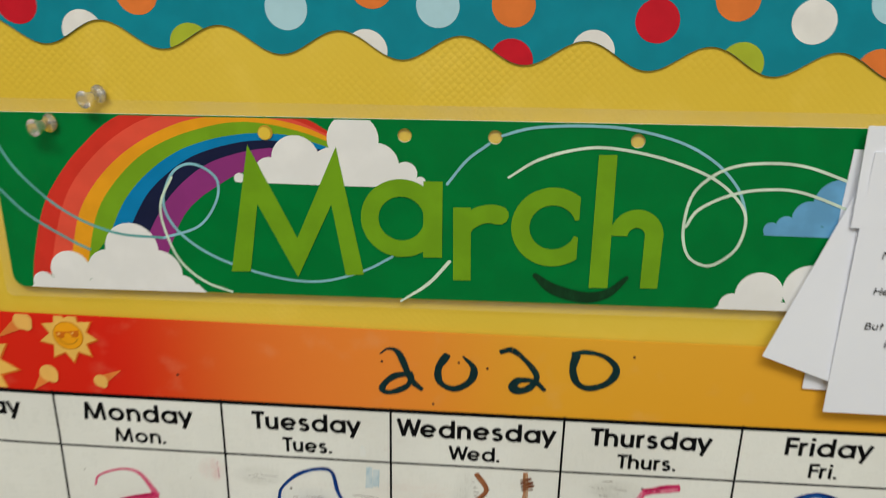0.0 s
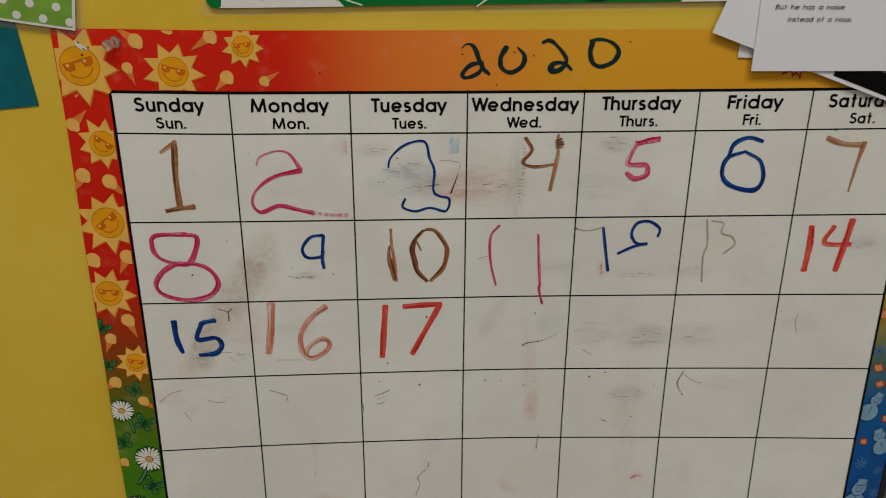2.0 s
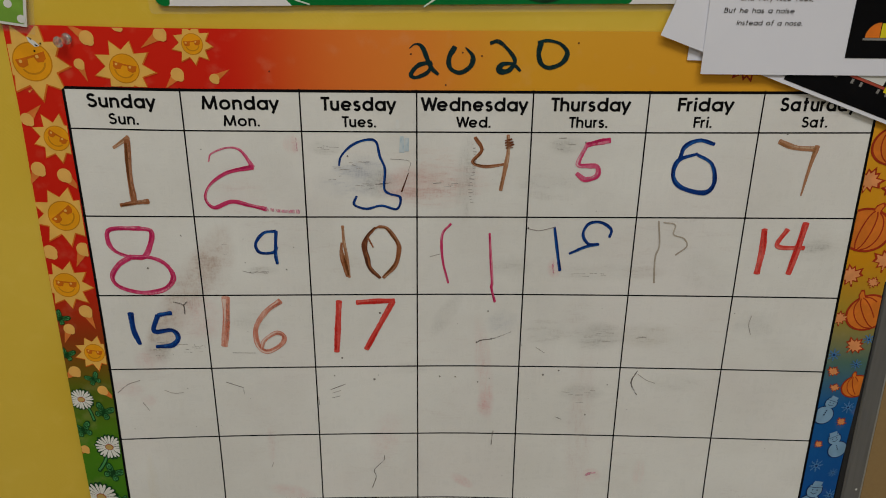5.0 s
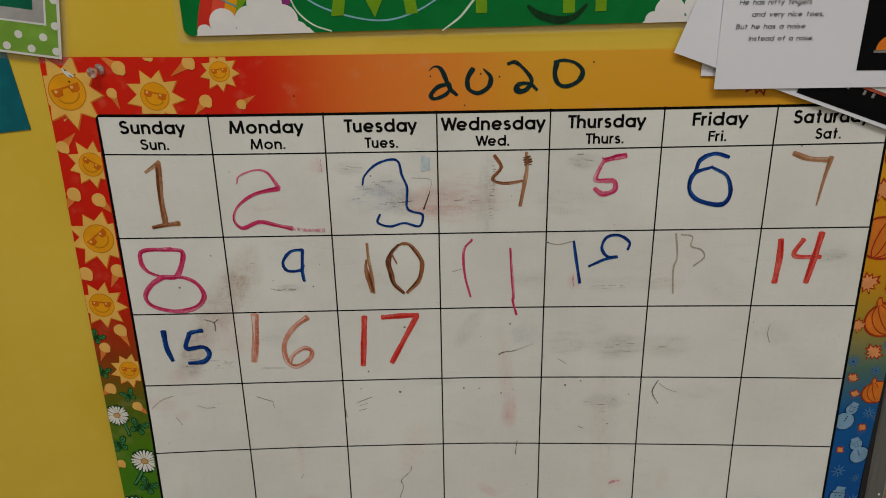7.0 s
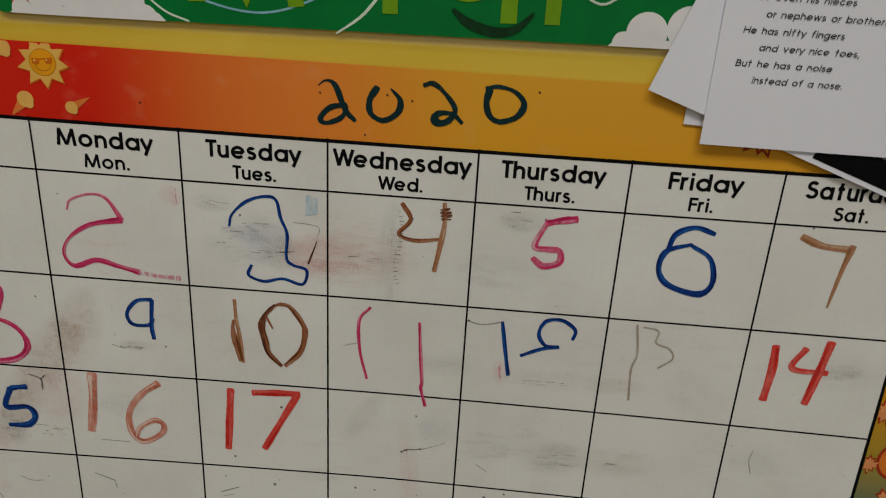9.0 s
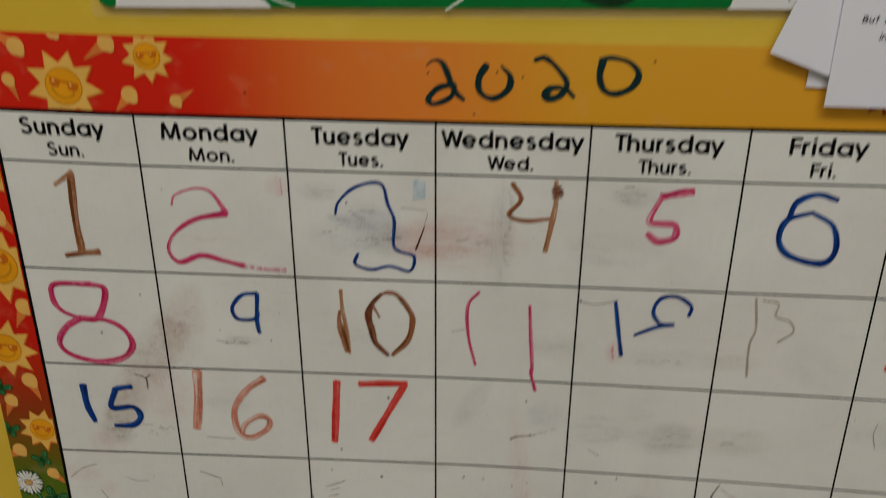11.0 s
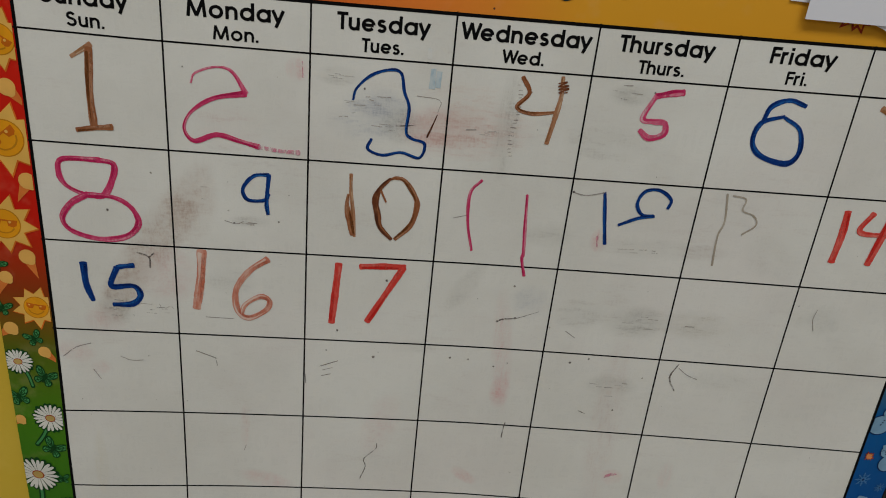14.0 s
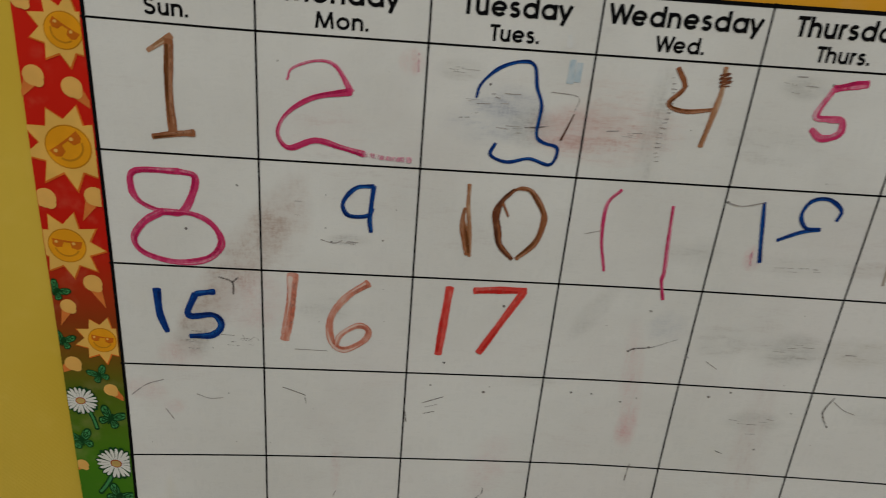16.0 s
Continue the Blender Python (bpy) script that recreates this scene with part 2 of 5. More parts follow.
def laminate():
    """Clear film round a laminated card: almost nothing but its sheen and edge."""
    k = Nodes("laminate_film", 0.22, spec=0.6)
    f = k.noise(k.pos(), 25, 3)
    k.colour(k.mix(f, (0.70, 0.66, 0.52), (0.80, 0.76, 0.62)))
    k.link(k.span(f, 0.3, 0.7, 0.035, 0.085), k.b.inputs["Alpha"])
    return k.m


def clear_plastic():
    k = Nodes("clear_plastic", 0.10)
    k.b.inputs["Base Color"].default_value = (0.96, 0.95, 0.95, 1)
    k.b.inputs["Transmission Weight"].default_value = 0.88
    k.b.inputs["IOR"].default_value = 1.42
    return k.m


M = {
    "wall": yellow_board_paper(), "border": border_print(), "panel": wipe_off_panel(), "paper": paper_white(),
    "metal": brushed_metal(), "cork": kraft_cork(), "film": laminate(), "clear": clear_plastic(), "lip": plain("highlight_aluminium", (0.46, 0.46, 0.44), 0.35, 0.6), "steel": plain("steel_needle", (0.6, 0.6, 0.6), 0.25, 1.0),
    "black": print_ink("black_print", (0.005, 0.005, 0.006), 0.55, spec=0.06), "gap_shadow": plain("gap_shadow_black", (0.012, 0.012, 0.013), 0.8), "grey_ink": print_ink("copied_text", (0.035, 0.033, 0.04), 0.6),
    "room": plastered("cream_wall_paint", (0.72, 0.70, 0.64)), "tiles": plastered("ceiling_board", (0.78, 0.78, 0.76)), "floor": plastered("grey_floor", (0.30, 0.28, 0.25)),
    "green": print_ink("leaf_green_print", (0.001, 0.172, 0.034), 0.28, 0.06), "lime": print_ink("lime_print", (0.165, 0.340, 0.012), 0.25, 0.06),
    "cloud": print_ink("white_print", (0.80, 0.79, 0.80), 0.25, 0.03), "sky": print_ink("sky_blue_print", (0.14, 0.36, 0.62), 0.25),
    "swirl_w": print_ink("pale_swirl_print", (0.62, 0.74, 0.62), 0.25), "swirl_b": print_ink("blue_swirl_print", (0.24, 0.50, 0.60), 0.25), "swirl_g": print_ink("teal_swirl_print", (0.13, 0.38, 0.38), 0.25),
    "r0": print_ink("rainbow_red", (0.64, 0.035, 0.022), 0.25, 0.05), "r1": print_ink("rainbow_coral", (0.76, 0.085, 0.050), 0.25, 0.05), "r2": print_ink("rainbow_gold", (0.80, 0.34, 0.015), 0.25, 0.05),
    "r3": print_ink("rainbow_green", (0.18, 0.36, 0.015), 0.25, 0.05), "r4": print_ink("rainbow_blue", (0.006, 0.20, 0.46), 0.25, 0.05), "r5": print_ink("rainbow_navy", (0.010, 0.014, 0.050), 0.25, 0.05), "r6": print_ink("rainbow_purple", (0.26, 0.035, 0.20), 0.25, 0.05),
    "smile": marker_ink("dark_green_marker", (0.006, 0.035, 0.012), (0.010, 0.075, 0.025)),
    "teal": print_ink("teal_print", (0.008, 0.235, 0.320), 0.35, 0.06), "d_white": print_ink("dot_white", (0.80, 0.78, 0.77), 0.35, 0.04), "d_red": print_ink("dot_red", (0.56, 0.010, 0.025), 0.35, 0.06),
    "d_orange": print_ink("dot_orange", (0.74, 0.19, 0.040), 0.35, 0.06), "d_lime": print_ink("dot_lime", (0.40, 0.46, 0.035), 0.35, 0.06), "d_blue": print_ink("dot_pale_blue", (0.42, 0.64, 0.74), 0.35, 0.04),
    "sun_ray": print_ink("sun_ray_print", (0.86, 0.50, 0.11), 0.34, 0.05), "sun_edge": print_ink("sun_edge_print", (0.74, 0.16, 0.018), 0.34), "sun_face": print_ink("sun_face_print", (0.86, 0.36, 0.010), 0.34, 0.06),
    "sun_line": print_ink("sun_line_print", (0.60, 0.24, 0.010), 0.34), "shades": print_ink("sunglasses_print", (0.62, 0.150, 0.008), 0.34), "scoop": print_ink("ice_cream_print", (0.86, 0.48, 0.12), 0.34, 0.05), "cone": print_ink("cone_print", (0.78, 0.22, 0.045), 0.34),
    "fly": print_ink("butterfly_print", (0.07, 0.30, 0.10), 0.34), "fly_dark": print_ink("dark_green_print", (0.008, 0.060, 0.014), 0.34), "petal": print_ink("petal_print", (0.78, 0.78, 0.74), 0.34, 0.04), "eye": print_ink("daisy_eye_print", (0.58, 0.40, 0.13), 0.34),
    "pumpkin": print_ink("pumpkin_print", (0.74, 0.20, 0.025), 0.34), "rust": print_ink("rust_print", (0.38, 0.035, 0.010), 0.34), "leaf": print_ink("autumn_leaf_print", (0.80, 0.32, 0.12), 0.34),
    "flake": print_ink("snowflake_print", (0.08, 0.23, 0.50), 0.34), "snow": print_ink("snowman_print", (0.22, 0.39, 0.58), 0.34), "navy": print_ink("navy_print", (0.006, 0.030, 0.130), 0.34), "coal": print_ink("blue_black_print", (0.01, 0.03, 0.09), 0.34),
    "brown": marker_ink("brown_marker", (0.29, 0.102, 0.042), (0.44, 0.20, 0.10), 0.60), "brown_thin": marker_ink("brown_marker_thin", (0.42, 0.20, 0.11), (0.52, 0.30, 0.19), 0.62, 0.44), "tan": marker_ink("tan_marker", (0.42, 0.20, 0.105), (0.55, 0.34, 0.22)), "pink": marker_ink("magenta_marker", (0.60, 0.036, 0.145), (0.72, 0.14, 0.27)),
    "pale_pink": marker_ink("pale_magenta_marker", (0.66, 0.085, 0.20), (0.78, 0.26, 0.38), 0.56, 0.30), "pink_thin": marker_ink("magenta_marker_thin", (0.70, 0.13, 0.25), (0.80, 0.34, 0.44), 0.56, 0.44), "faint_pink": marker_ink("faint_pink_marker", (0.72, 0.24, 0.36), (0.78, 0.48, 0.55), 0.55, 0.50), "blue": marker_ink("blue_marker", (0.003, 0.036, 0.220), (0.01, 0.105, 0.40), 0.66), "red": marker_ink("red_marker", (0.70, 0.060, 0.048), (0.80, 0.19, 0.16)),
    "rubbed_red": marker_ink("rubbed_red_marker", (0.62, 0.22, 0.15), (0.74, 0.46, 0.38), 0.58, 0.36), "rubbed_red_thin": marker_ink("rubbed_red_marker_thin", (0.74, 0.50, 0.43), (0.80, 0.66, 0.60), 0.55), "red_thin": marker_ink("red_marker_thin", (0.76, 0.12, 0.10), (0.82, 0.26, 0.22), 0.62, 0.44), "blue_thin": marker_ink("blue_marker_thin", (0.008, 0.085, 0.36), (0.03, 0.17, 0.48), 0.62, 0.44), "tan_thin": marker_ink("tan_marker_thin", (0.55, 0.36, 0.23), (0.66, 0.52, 0.40), 0.62, 0.44), "dense_brown": marker_ink("heavy_brown_marker", (0.15, 0.045, 0.020), (0.28, 0.11, 0.05), 0.62), "rubbed_grey": marker_ink("rubbed_grey_marker", (0.40, 0.35, 0.29), (0.55, 0.50, 0.44), 0.62, 0.38), "teal_ink": marker_ink("dark_teal_marker", (0.005, 0.026, 0.030), (0.012, 0.075, 0.080), 0.66, 0.33),
    "brown_core": marker_ink("brown_marker_dense", (0.14, 0.045, 0.012), (0.24, 0.09, 0.03), 0.6, 0.44), "pink_core": marker_ink("magenta_marker_dense", (0.52, 0.014, 0.105), (0.62, 0.04, 0.16), 0.62, 0.44), "red_core": marker_ink("red_marker_dense", (0.60, 0.022, 0.018), (0.68, 0.06, 0.05), 0.62, 0.44), "blue_core": marker_ink("blue_marker_dense", (0.002, 0.018, 0.130), (0.004, 0.05, 0.26), 0.62, 0.44), "rubbed_red_core": marker_ink("rubbed_red_marker_dense", (0.56, 0.15, 0.09), (0.68, 0.34, 0.26), 0.55, 0.44), "tan_core": marker_ink("tan_marker_dense", (0.33, 0.15, 0.06), (0.46, 0.27, 0.15), 0.62, 0.44),
    "scratch": marker_ink("dark_scratch", (0.13, 0.11, 0.105), (0.32, 0.29, 0.28), 0.60, 0.47), "pale_scratch": marker_ink("pale_scratch", (0.34, 0.31, 0.30), (0.52, 0.48, 0.46), 0.6, 0.42), "blue_rub": marker_ink("rubbed_blue_marker", (0.34, 0.51, 0.64), (0.62, 0.70, 0.75), 0.52, 0.32), "pale_blue_rub": marker_ink("pale_rubbed_blue_marker", (0.60, 0.70, 0.72), (0.80, 0.81, 0.80), 0.46), "smear": marker_ink("pale_smear", (0.50, 0.47, 0.46), (0.64, 0.61, 0.60), 0.55, 0.50), "dark_brown": marker_ink("dark_brown_marker", (0.09, 0.03, 0.015), (0.2, 0.09, 0.05)),
    "card_green": print_ink("polka_card_green", (0.20, 0.40, 0.055), 0.4), "card_white": print_ink("card_margin_white", (0.74, 0.75, 0.72), 0.4, 0.03), "card_grey": print_ink("card_grey", (0.40, 0.39, 0.40), 0.4), "card_teal": print_ink("card_teal", (0.004, 0.130, 0.170), 0.45), "card_dark_green": print_ink("card_dark_green", (0.004, 0.13, 0.07), 0.4),
    "hole_shade": print_ink("hole_shadow", (0.50, 0.29, 0.025), 0.6), "letter_green": print_ink("letter_pale_green", (0.20, 0.36, 0.16), 0.4), "letter_yellow": print_ink("letter_yellow", (0.78, 0.50, 0.02), 0.4), "card_navy": print_ink("card_navy", (0.006, 0.022, 0.110), 0.4), "pic_yellow": print_ink("picture_yellow", (0.75, 0.65, 0.02), 0.5), "pic_orange": print_ink("picture_orange", (0.80, 0.20, 0.02), 0.5), "pic_red": print_ink("picture_brick_red", (0.45, 0.08, 0.05), 0.5), "pic_grey": print_ink("picture_grey", (0.25, 0.24, 0.23), 0.5),
}

# ---- building helpers; flat things are laid out in millimetres: u to the right of the grid's corner, v down from it ----
import collections

from mathutils import geometry

TOP = 1.25  # height of the grid's upper line


def on_wall(u, v, out):
    return Vector((u / 1000, -out / 1000, TOP - v / 1000))


def ease(a):
    a = max(0.0, min(1.0, a))
    return a * a * (3 - 2 * a)


def curl(u, v):
    """How far the calendar stands off the board: its lower corners roll forward, its middle stays close, its side borders tuck back."""
    left, right, down = max(0, (260 - max(u, 0)) / 260), max(0, (u - 240) / 260), max(0, (v - 20) / 300)
    down = min(down, 1 + 0.6 * (down - 1))
    d = (down * (0.88 + 15.3 * left ** 1.5 - 8.79 * left ** 4 + 1.07 * right + 10.08 * right ** 2)
         + down ** 2 * (-5.97 - 7.87 * left ** 1.5 + 10.18 * left ** 4 + 9.01 * right - 0.46 * right ** 2)
         + down ** 4 * (9.23 - 6.06 * left ** 1.5 + 8.43 * left ** 4 + 1.43 * right - 10.56 * right ** 2))
    if d > 7.5 and u < 260:
        d += min(1, (260 - u) / 100) * (7.5 + 4 * (1 - math.exp((7.5 - d) / 4)) - d)
    if u < 0:
        d -= 3.5 * ease((v - 200) / 110) * (u / -28) ** 1.3
    if u > 498:
        d -= 6.0 * ease((v - 160) / 140) * ((u - 498) / 29) ** 1.3
    return d


def on_sheet(u, v, out):
    v = printed(v)
    bow = (0.55 * (1 - ((u - 215) / 215) ** 2) - 0.1) * (1 - ease((v - 60) / 100)) - 0.9 * max(0, min(1, 1 - u / 60)) * (1 - ease((v - 25) / 50))  # it droops a little between its pins
    return on_wall(u, v + bow, out + curl(u, v))


def thing(name, label, category, group="", place=(0, 0, 0)):
    ob = new(name)
    ob.location = place
    ob.empty_display_size = 0.02
    return tagged(ob, label, category, group)


def mesh_of(name, verts, faces, slots, mats, smooth=False):
    me = bpy.data.meshes.new(name)
    me.from_pydata([tuple(p) for p in verts], [], faces)
    for m in mats:
        me.materials.append(M[m])
    for p, s in zip(me.polygons, slots):
        p.material_index, p.use_smooth = s, smooth
    me.update()
    return me


def child(name, me, parent, label=""):
    ob = new(name, me)
    ob.parent = parent
    if parent:
        base = parent.matrix_world.copy() if parent.parent is None else parent.matrix_basis.copy()
        at = parent.location.copy()
        if parent.parent:
            at = at + parent.parent.location
        ob.location = -at
    return tagged(ob, label) if label else ob


class Flat:
    """Collects flat coloured shapes, each a hair above the last, into one mesh."""

    def __init__(self, put, out, step=0.03):
        self.put, self.out, self.step = put, out, step
        self.v, self.f, self.s, self.m = [], [], [], []

    def slot(self, m):
        if m not in self.m:
            self.m.append(m)
        return self.m.index(m)

    def poly(self, pts, m, layer=0):
        if len(pts) < 3:
            return self
        a = sum(p[0] * q[1] - q[0] * p[1] for p, q in zip(pts, pts[1:] + pts[:1]))
        if a > 0:
            pts = pts[::-1]
        base, out = len(self.v), self.out + self.step * layer
        self.v += [self.put(u, v, out) for u, v in pts]
        tris = geometry.tessellate_polygon([[Vector((u, -v, 0)) for u, v in pts]])
        k = self.slot(m)
        for t in tris:
            p = [pts[i] for i in t]
            area2 = (p[1][0] - p[0][0]) * (p[2][1] - p[0][1]) - (p[2][0] - p[0][0]) * (p[1][1] - p[0][1])
            t = t if area2 < 0 else t[::-1]
            self.f.append([base + i for i in t])
            self.s.append(k)
        return self

    def disc(self, u, v, r, m, layer=0, ry=None, clip=None, n=28):
        p = [(u + r * math.cos(i * math.tau / n), v + (ry or r) * math.sin(i * math.tau / n)) for i in range(n)]
        return self.poly(clip(p) if clip else p, m, layer)

    def ribbon(self, pts, widths, m, layer=0, smooth=6, rise=0.03, cap=1.0):
        """A brush stroke through pts; widths is one number or one for each point."""
        if isinstance(widths, (int, float)):
            widths = [widths] * len(pts)
        q = curve_through(pts, widths, smooth)
        n, k = len(q), self.slot(m)
        rings = []
        for i, (x, y, w) in enumerate(q):
            a, b = q[max(i - 1, 0)], q[min(i + 1, n - 1)]
            dx, dy = b[0] - a[0], b[1] - a[1]
            d = math.hypot(dx, dy) or 1
            nx, ny = -dy / d * w / 2, dx / d * w / 2
            rings.append(((x + nx, y + ny), (x - nx, y - ny)))
        base = len(self.v)
        for i, (a, b) in enumerate(rings):
            out = self.out + self.step * layer + rise * i / n
            self.v += [self.put(*a, out), self.put(*b, out)]
        for i in range(n - 1):
            j = base + 2 * i
            self.f.append([j, j + 1, j + 3, j + 2])
            self.s.append(k)
        for i, s in ((0, -1), (n - 1, 1)):
            x, y, w = q[i]
            a = rings[i]
            ang = math.atan2(a[0][1] - y, a[0][0] - x)
            out = self.out + self.step * layer + rise * i / n
            o = len(self.v)
            nx, ny = math.cos(ang), math.sin(ang)
            for t in range(7):
                p, r = w / 2 * math.cos(math.pi * t / 6), w / 2 * cap * math.sin(math.pi * t / 6)
                self.v.append(self.put(x + p * nx + s * r * ny, y + p * ny - s * r * nx, out))
            self.f.append(list(range(o, o + 7)))
            self.s.append(k)
        return self

    def mesh(self, name):
        return mesh_of(name, self.v, self.f, self.s, self.m)


def curve_through(pts, widths, steps):
    """Points of a smooth line through pts (Catmull-Rom), with the width carried along."""
    if len(pts) < 3:
        (a, b), (w, z) = pts, widths
        return [(a[0] + (b[0] - a[0]) * t / 4, a[1] + (b[1] - a[1]) * t / 4, w + (z - w) * t / 4) for t in range(5)]
    p = [Vector((*q, w)) for q, w in zip(pts, widths)]
    p = [2 * p[0] - p[1]] + p + [2 * p[-1] - p[-2]]
    out = []
    for i in range(1, len(p) - 2):
        a, b, c, d = p[i - 1:i + 3]
        for k in range(steps):
            t = k / steps
            r = 0.5 * (2 * b + (c - a) * t + (2 * a - 5 * b + 4 * c - d) * t * t + (3 * b - a - 3 * c + d) * t ** 3)
            out.append((r.x, r.y, max(0.1, r.z)))
    return out + [tuple(p[-2])]


def cut(pts, a, b, c):
    """The part of a shape where a*u + b*v <= c."""
    out = []
    for p, q in zip(pts, pts[1:] + pts[:1]):
        dp, dq = a * p[0] + b * p[1] - c, a * q[0] + b * q[1] - c
        if dp <= 0:
            out.append(p)
        if (dp < 0) != (dq < 0) and dp != dq:
            t = dp / (dp - dq)
            out.append((p[0] + (q[0] - p[0]) * t, p[1] + (q[1] - p[1]) * t))
    return out


def turned(pts, u, v, degrees, size=1.0):
    c, s = math.cos(radians(degrees)) * size, math.sin(radians(degrees)) * size
    return [(u + x * c - y * s, v + x * s + y * c) for x, y in pts]


def slab(put, outline, out0, out1, m, side=None):
    """A flat piece with thickness: front at out1, back at out0."""
    a = sum(p[0] * q[1] - q[0] * p[1] for p, q in zip(outline, outline[1:] + outline[:1]))
    if a > 0:
        outline = outline[::-1]
    n = len(outline)
    f = Flat(put, out1)
    f.poly(outline, m)
    k = f.slot(side or m)
    f.v += [put(u, v, out0) for u, v in outline]
    for i in range(n):
        j = (i + 1) % n
        f.f.append([i, i + n, j + n, j])
        f.s.append(k)
    f.f.append(list(range(2 * n - 1, n - 1, -1)))
    f.s.append(k)
    return f


def rounded(w, h, r, n=6):
    out = []
    for cx, cy, a0 in ((w - r, r, -90), (w - r, h - r, 0), (r, h - r, 90), (r, r, 180)):
        out += [(cx + r * math.cos(radians(a0 + 90 * i / n)), cy + r * math.sin(radians(a0 + 90 * i / n))) for i in range(n + 1)]
    return out


def text_shape(text, put, u0, u1, v_base, cap, out, m, bold=0.0, shear=0.0, name="print"):
    """Lettering in the built-in font, from u0 to u1 wide (u1 None: natural width), capitals cap high, standing on v_base."""
    data = bpy.data.curves.new("letters", "FONT")
    data.body, data.size, data.shear, data.resolution_u = text, 1.0, shear, 4
    ob = bpy.data.objects.new("letters", data)
    scene.collection.objects.link(ob)
    dep = bpy.context.evaluated_depsgraph_get()
    dep.update()
    me = bpy.data.meshes.new_from_object(ob.evaluated_get(dep))
    bpy.data.objects.remove(ob)
    bpy.data.curves.remove(data)
    x0, x1 = min(v.co.x for v in me.vertices), max(v.co.x for v in me.vertices)
    ky = cap / 0.70
    kx = (u1 - u0) / (x1 - x0) if u1 else ky
    pts = [(u0 + (v.co.x - x0) * kx, v_base - v.co.y * ky) for v in me.vertices]
    polys = [list(p.vertices) for p in me.polygons]
    bpy.data.meshes.remove(me)
    shifts = ((0, 0), (bold, 0), (-bold, 0), (0, bold), (0, -bold)) if bold else ((0, 0),)
    verts = [put(u + a, v + b, out + 0.012 * i) for i, (a, b) in enumerate(shifts) for u, v in pts]
    faces = [[k + i * len(pts) for k in p] for i in range(len(shifts)) for p in polys]
    return mesh_of(name, verts, faces, [0] * len(faces), [m])


def box_mesh(name, x0, x1, y0, y1, z0, z1, m):
    v = [(x, y, z) for x in (x0, x1) for y in (y0, y1) for z in (z0, z1)]
    f = [(0, 1, 3, 2), (4, 6, 7, 5), (0, 4, 5, 1), (2, 3, 7, 6), (0, 2, 6, 4), (1, 5, 7, 3)]
    return mesh_of(name, v, f, [0] * 6, [m])


# ---- the room ----
for name, dims, m in (
    ("wall_north", (-2, 4, 0, 0.12, 0, 2.7), "wall"), ("wall_south", (-2, 4, -5.12, -5, 0, 2.7), "room"), ("wall_west", (-2.12, -2, -5.12, 0.12, 0, 2.7), "room"),
    ("wall_east", (4, 4.12, -5.12, 0.12, 0, 2.7), "room"), ("floor", (-2.12, 4.12, -5.12, 0.12, -0.12, 0), "floor"), ("ceiling", (-2.12, 4.12, -5.12, 0.12, 2.7, 2.82), "tiles"),
):
    tagged(new(name, box_mesh(name, *dims, m)), kind="structure")


# ---- scalloped polka-dot trim ----
def trim_strip(name, put, length, start, wave0, dots, label):
    """A bulletin-board strip, wavy along both edges; dots: place, height above the lower edge's middle, colour."""
    n = int((length) / 43 * 24)
    low = [(start + length * i / n, 4.6 * math.cos((start + length * i / n - wave0) * math.tau / 42.9)) for i in range(n + 1)]
    high = [(u, v - 72) for u, v in low][::-1]
    ob = thing(name, label, "wall trim")
    f = slab(put, low + high, 0.35, 0.9, "teal")
    strip = child("strip", f.mesh("strip"), ob)
    for u, v, m in dots:
        # cut off where it would hang over the wavy edge
        f, r, n = Flat(put, 0.98), 7.5, 22
        cols = []
        for i in range(n + 1):
            a = u - r * math.cos(math.pi * i / n)
            half = math.sqrt(max(0, r * r - (a - u) ** 2))
            edge = 4.6 * math.cos((a - wave0) * math.tau / 42.9) - 0.1
            cols.append((a, v - half, max(v - half, min(v + half, edge))))
        for p, q in zip(cols, cols[1:]):
            if p[2] - p[1] + q[2] - q[1] > 0.02:
                f.poly([(p[0], p[1]), (q[0], q[1]), (q[0], q[2] + 0.001), (p[0], p[2] + 0.001)], m)
        if f.f:
            child("dot", f.mesh("dot"), strip)
    return ob


def top_trim(u, v, out):
    return on_wall(u, v - 147.3 + (u - 217) * 0.0180, out)


COLOURS = ("d_white", "d_orange", "d_lime", "d_blue", "d_red")
dots = [(80, -9.5, "d_red"), (103, -1.5, "d_white"), (124, -14.5, "d_orange"), (142, 1.5, "d_lime"), (177, -11.5, "d_blue"), (207, -20, "d_orange"), (205, 1, "d_white"), (230, -14.5, "d_blue"),
        (256, -15.8, "d_orange"), (256, 2, "d_red"), (284, -2.2, "d_white"), (305, -12.6, "d_red"), (331, -21, "d_orange"), (335, -0.3, "d_lime"), (357, -14.5, "d_white"), (381, 0, "d_orange"), (382, -22, "d_blue")]
rnd = random.Random(4)
for i in range(22):
    u = -95 + i * 31
    if not 70 < u < 392:
        dots.append((u, -8 - 14 * (i % 2), COLOURS[rnd.randrange(5)]))
    dots += [(u + 6, -34 - 3 * (i % 3), COLOURS[(i * 2) % 5]), (u + 20, -54 - 3 * (i % 2), COLOURS[(i * 3 + 1) % 5])]
trim_strip("border_trim", top_trim, 720, -110, 89.0, [(u + 0.5, v + (1.1 if v > -6 else 0.2), m) for u, v, m in dots], "teal scalloped bulletin trim with multicoloured polka dots above the calendar")


def side_trim(u, v, out):
    return on_wall(528.8 - v, u, out - 0.25)


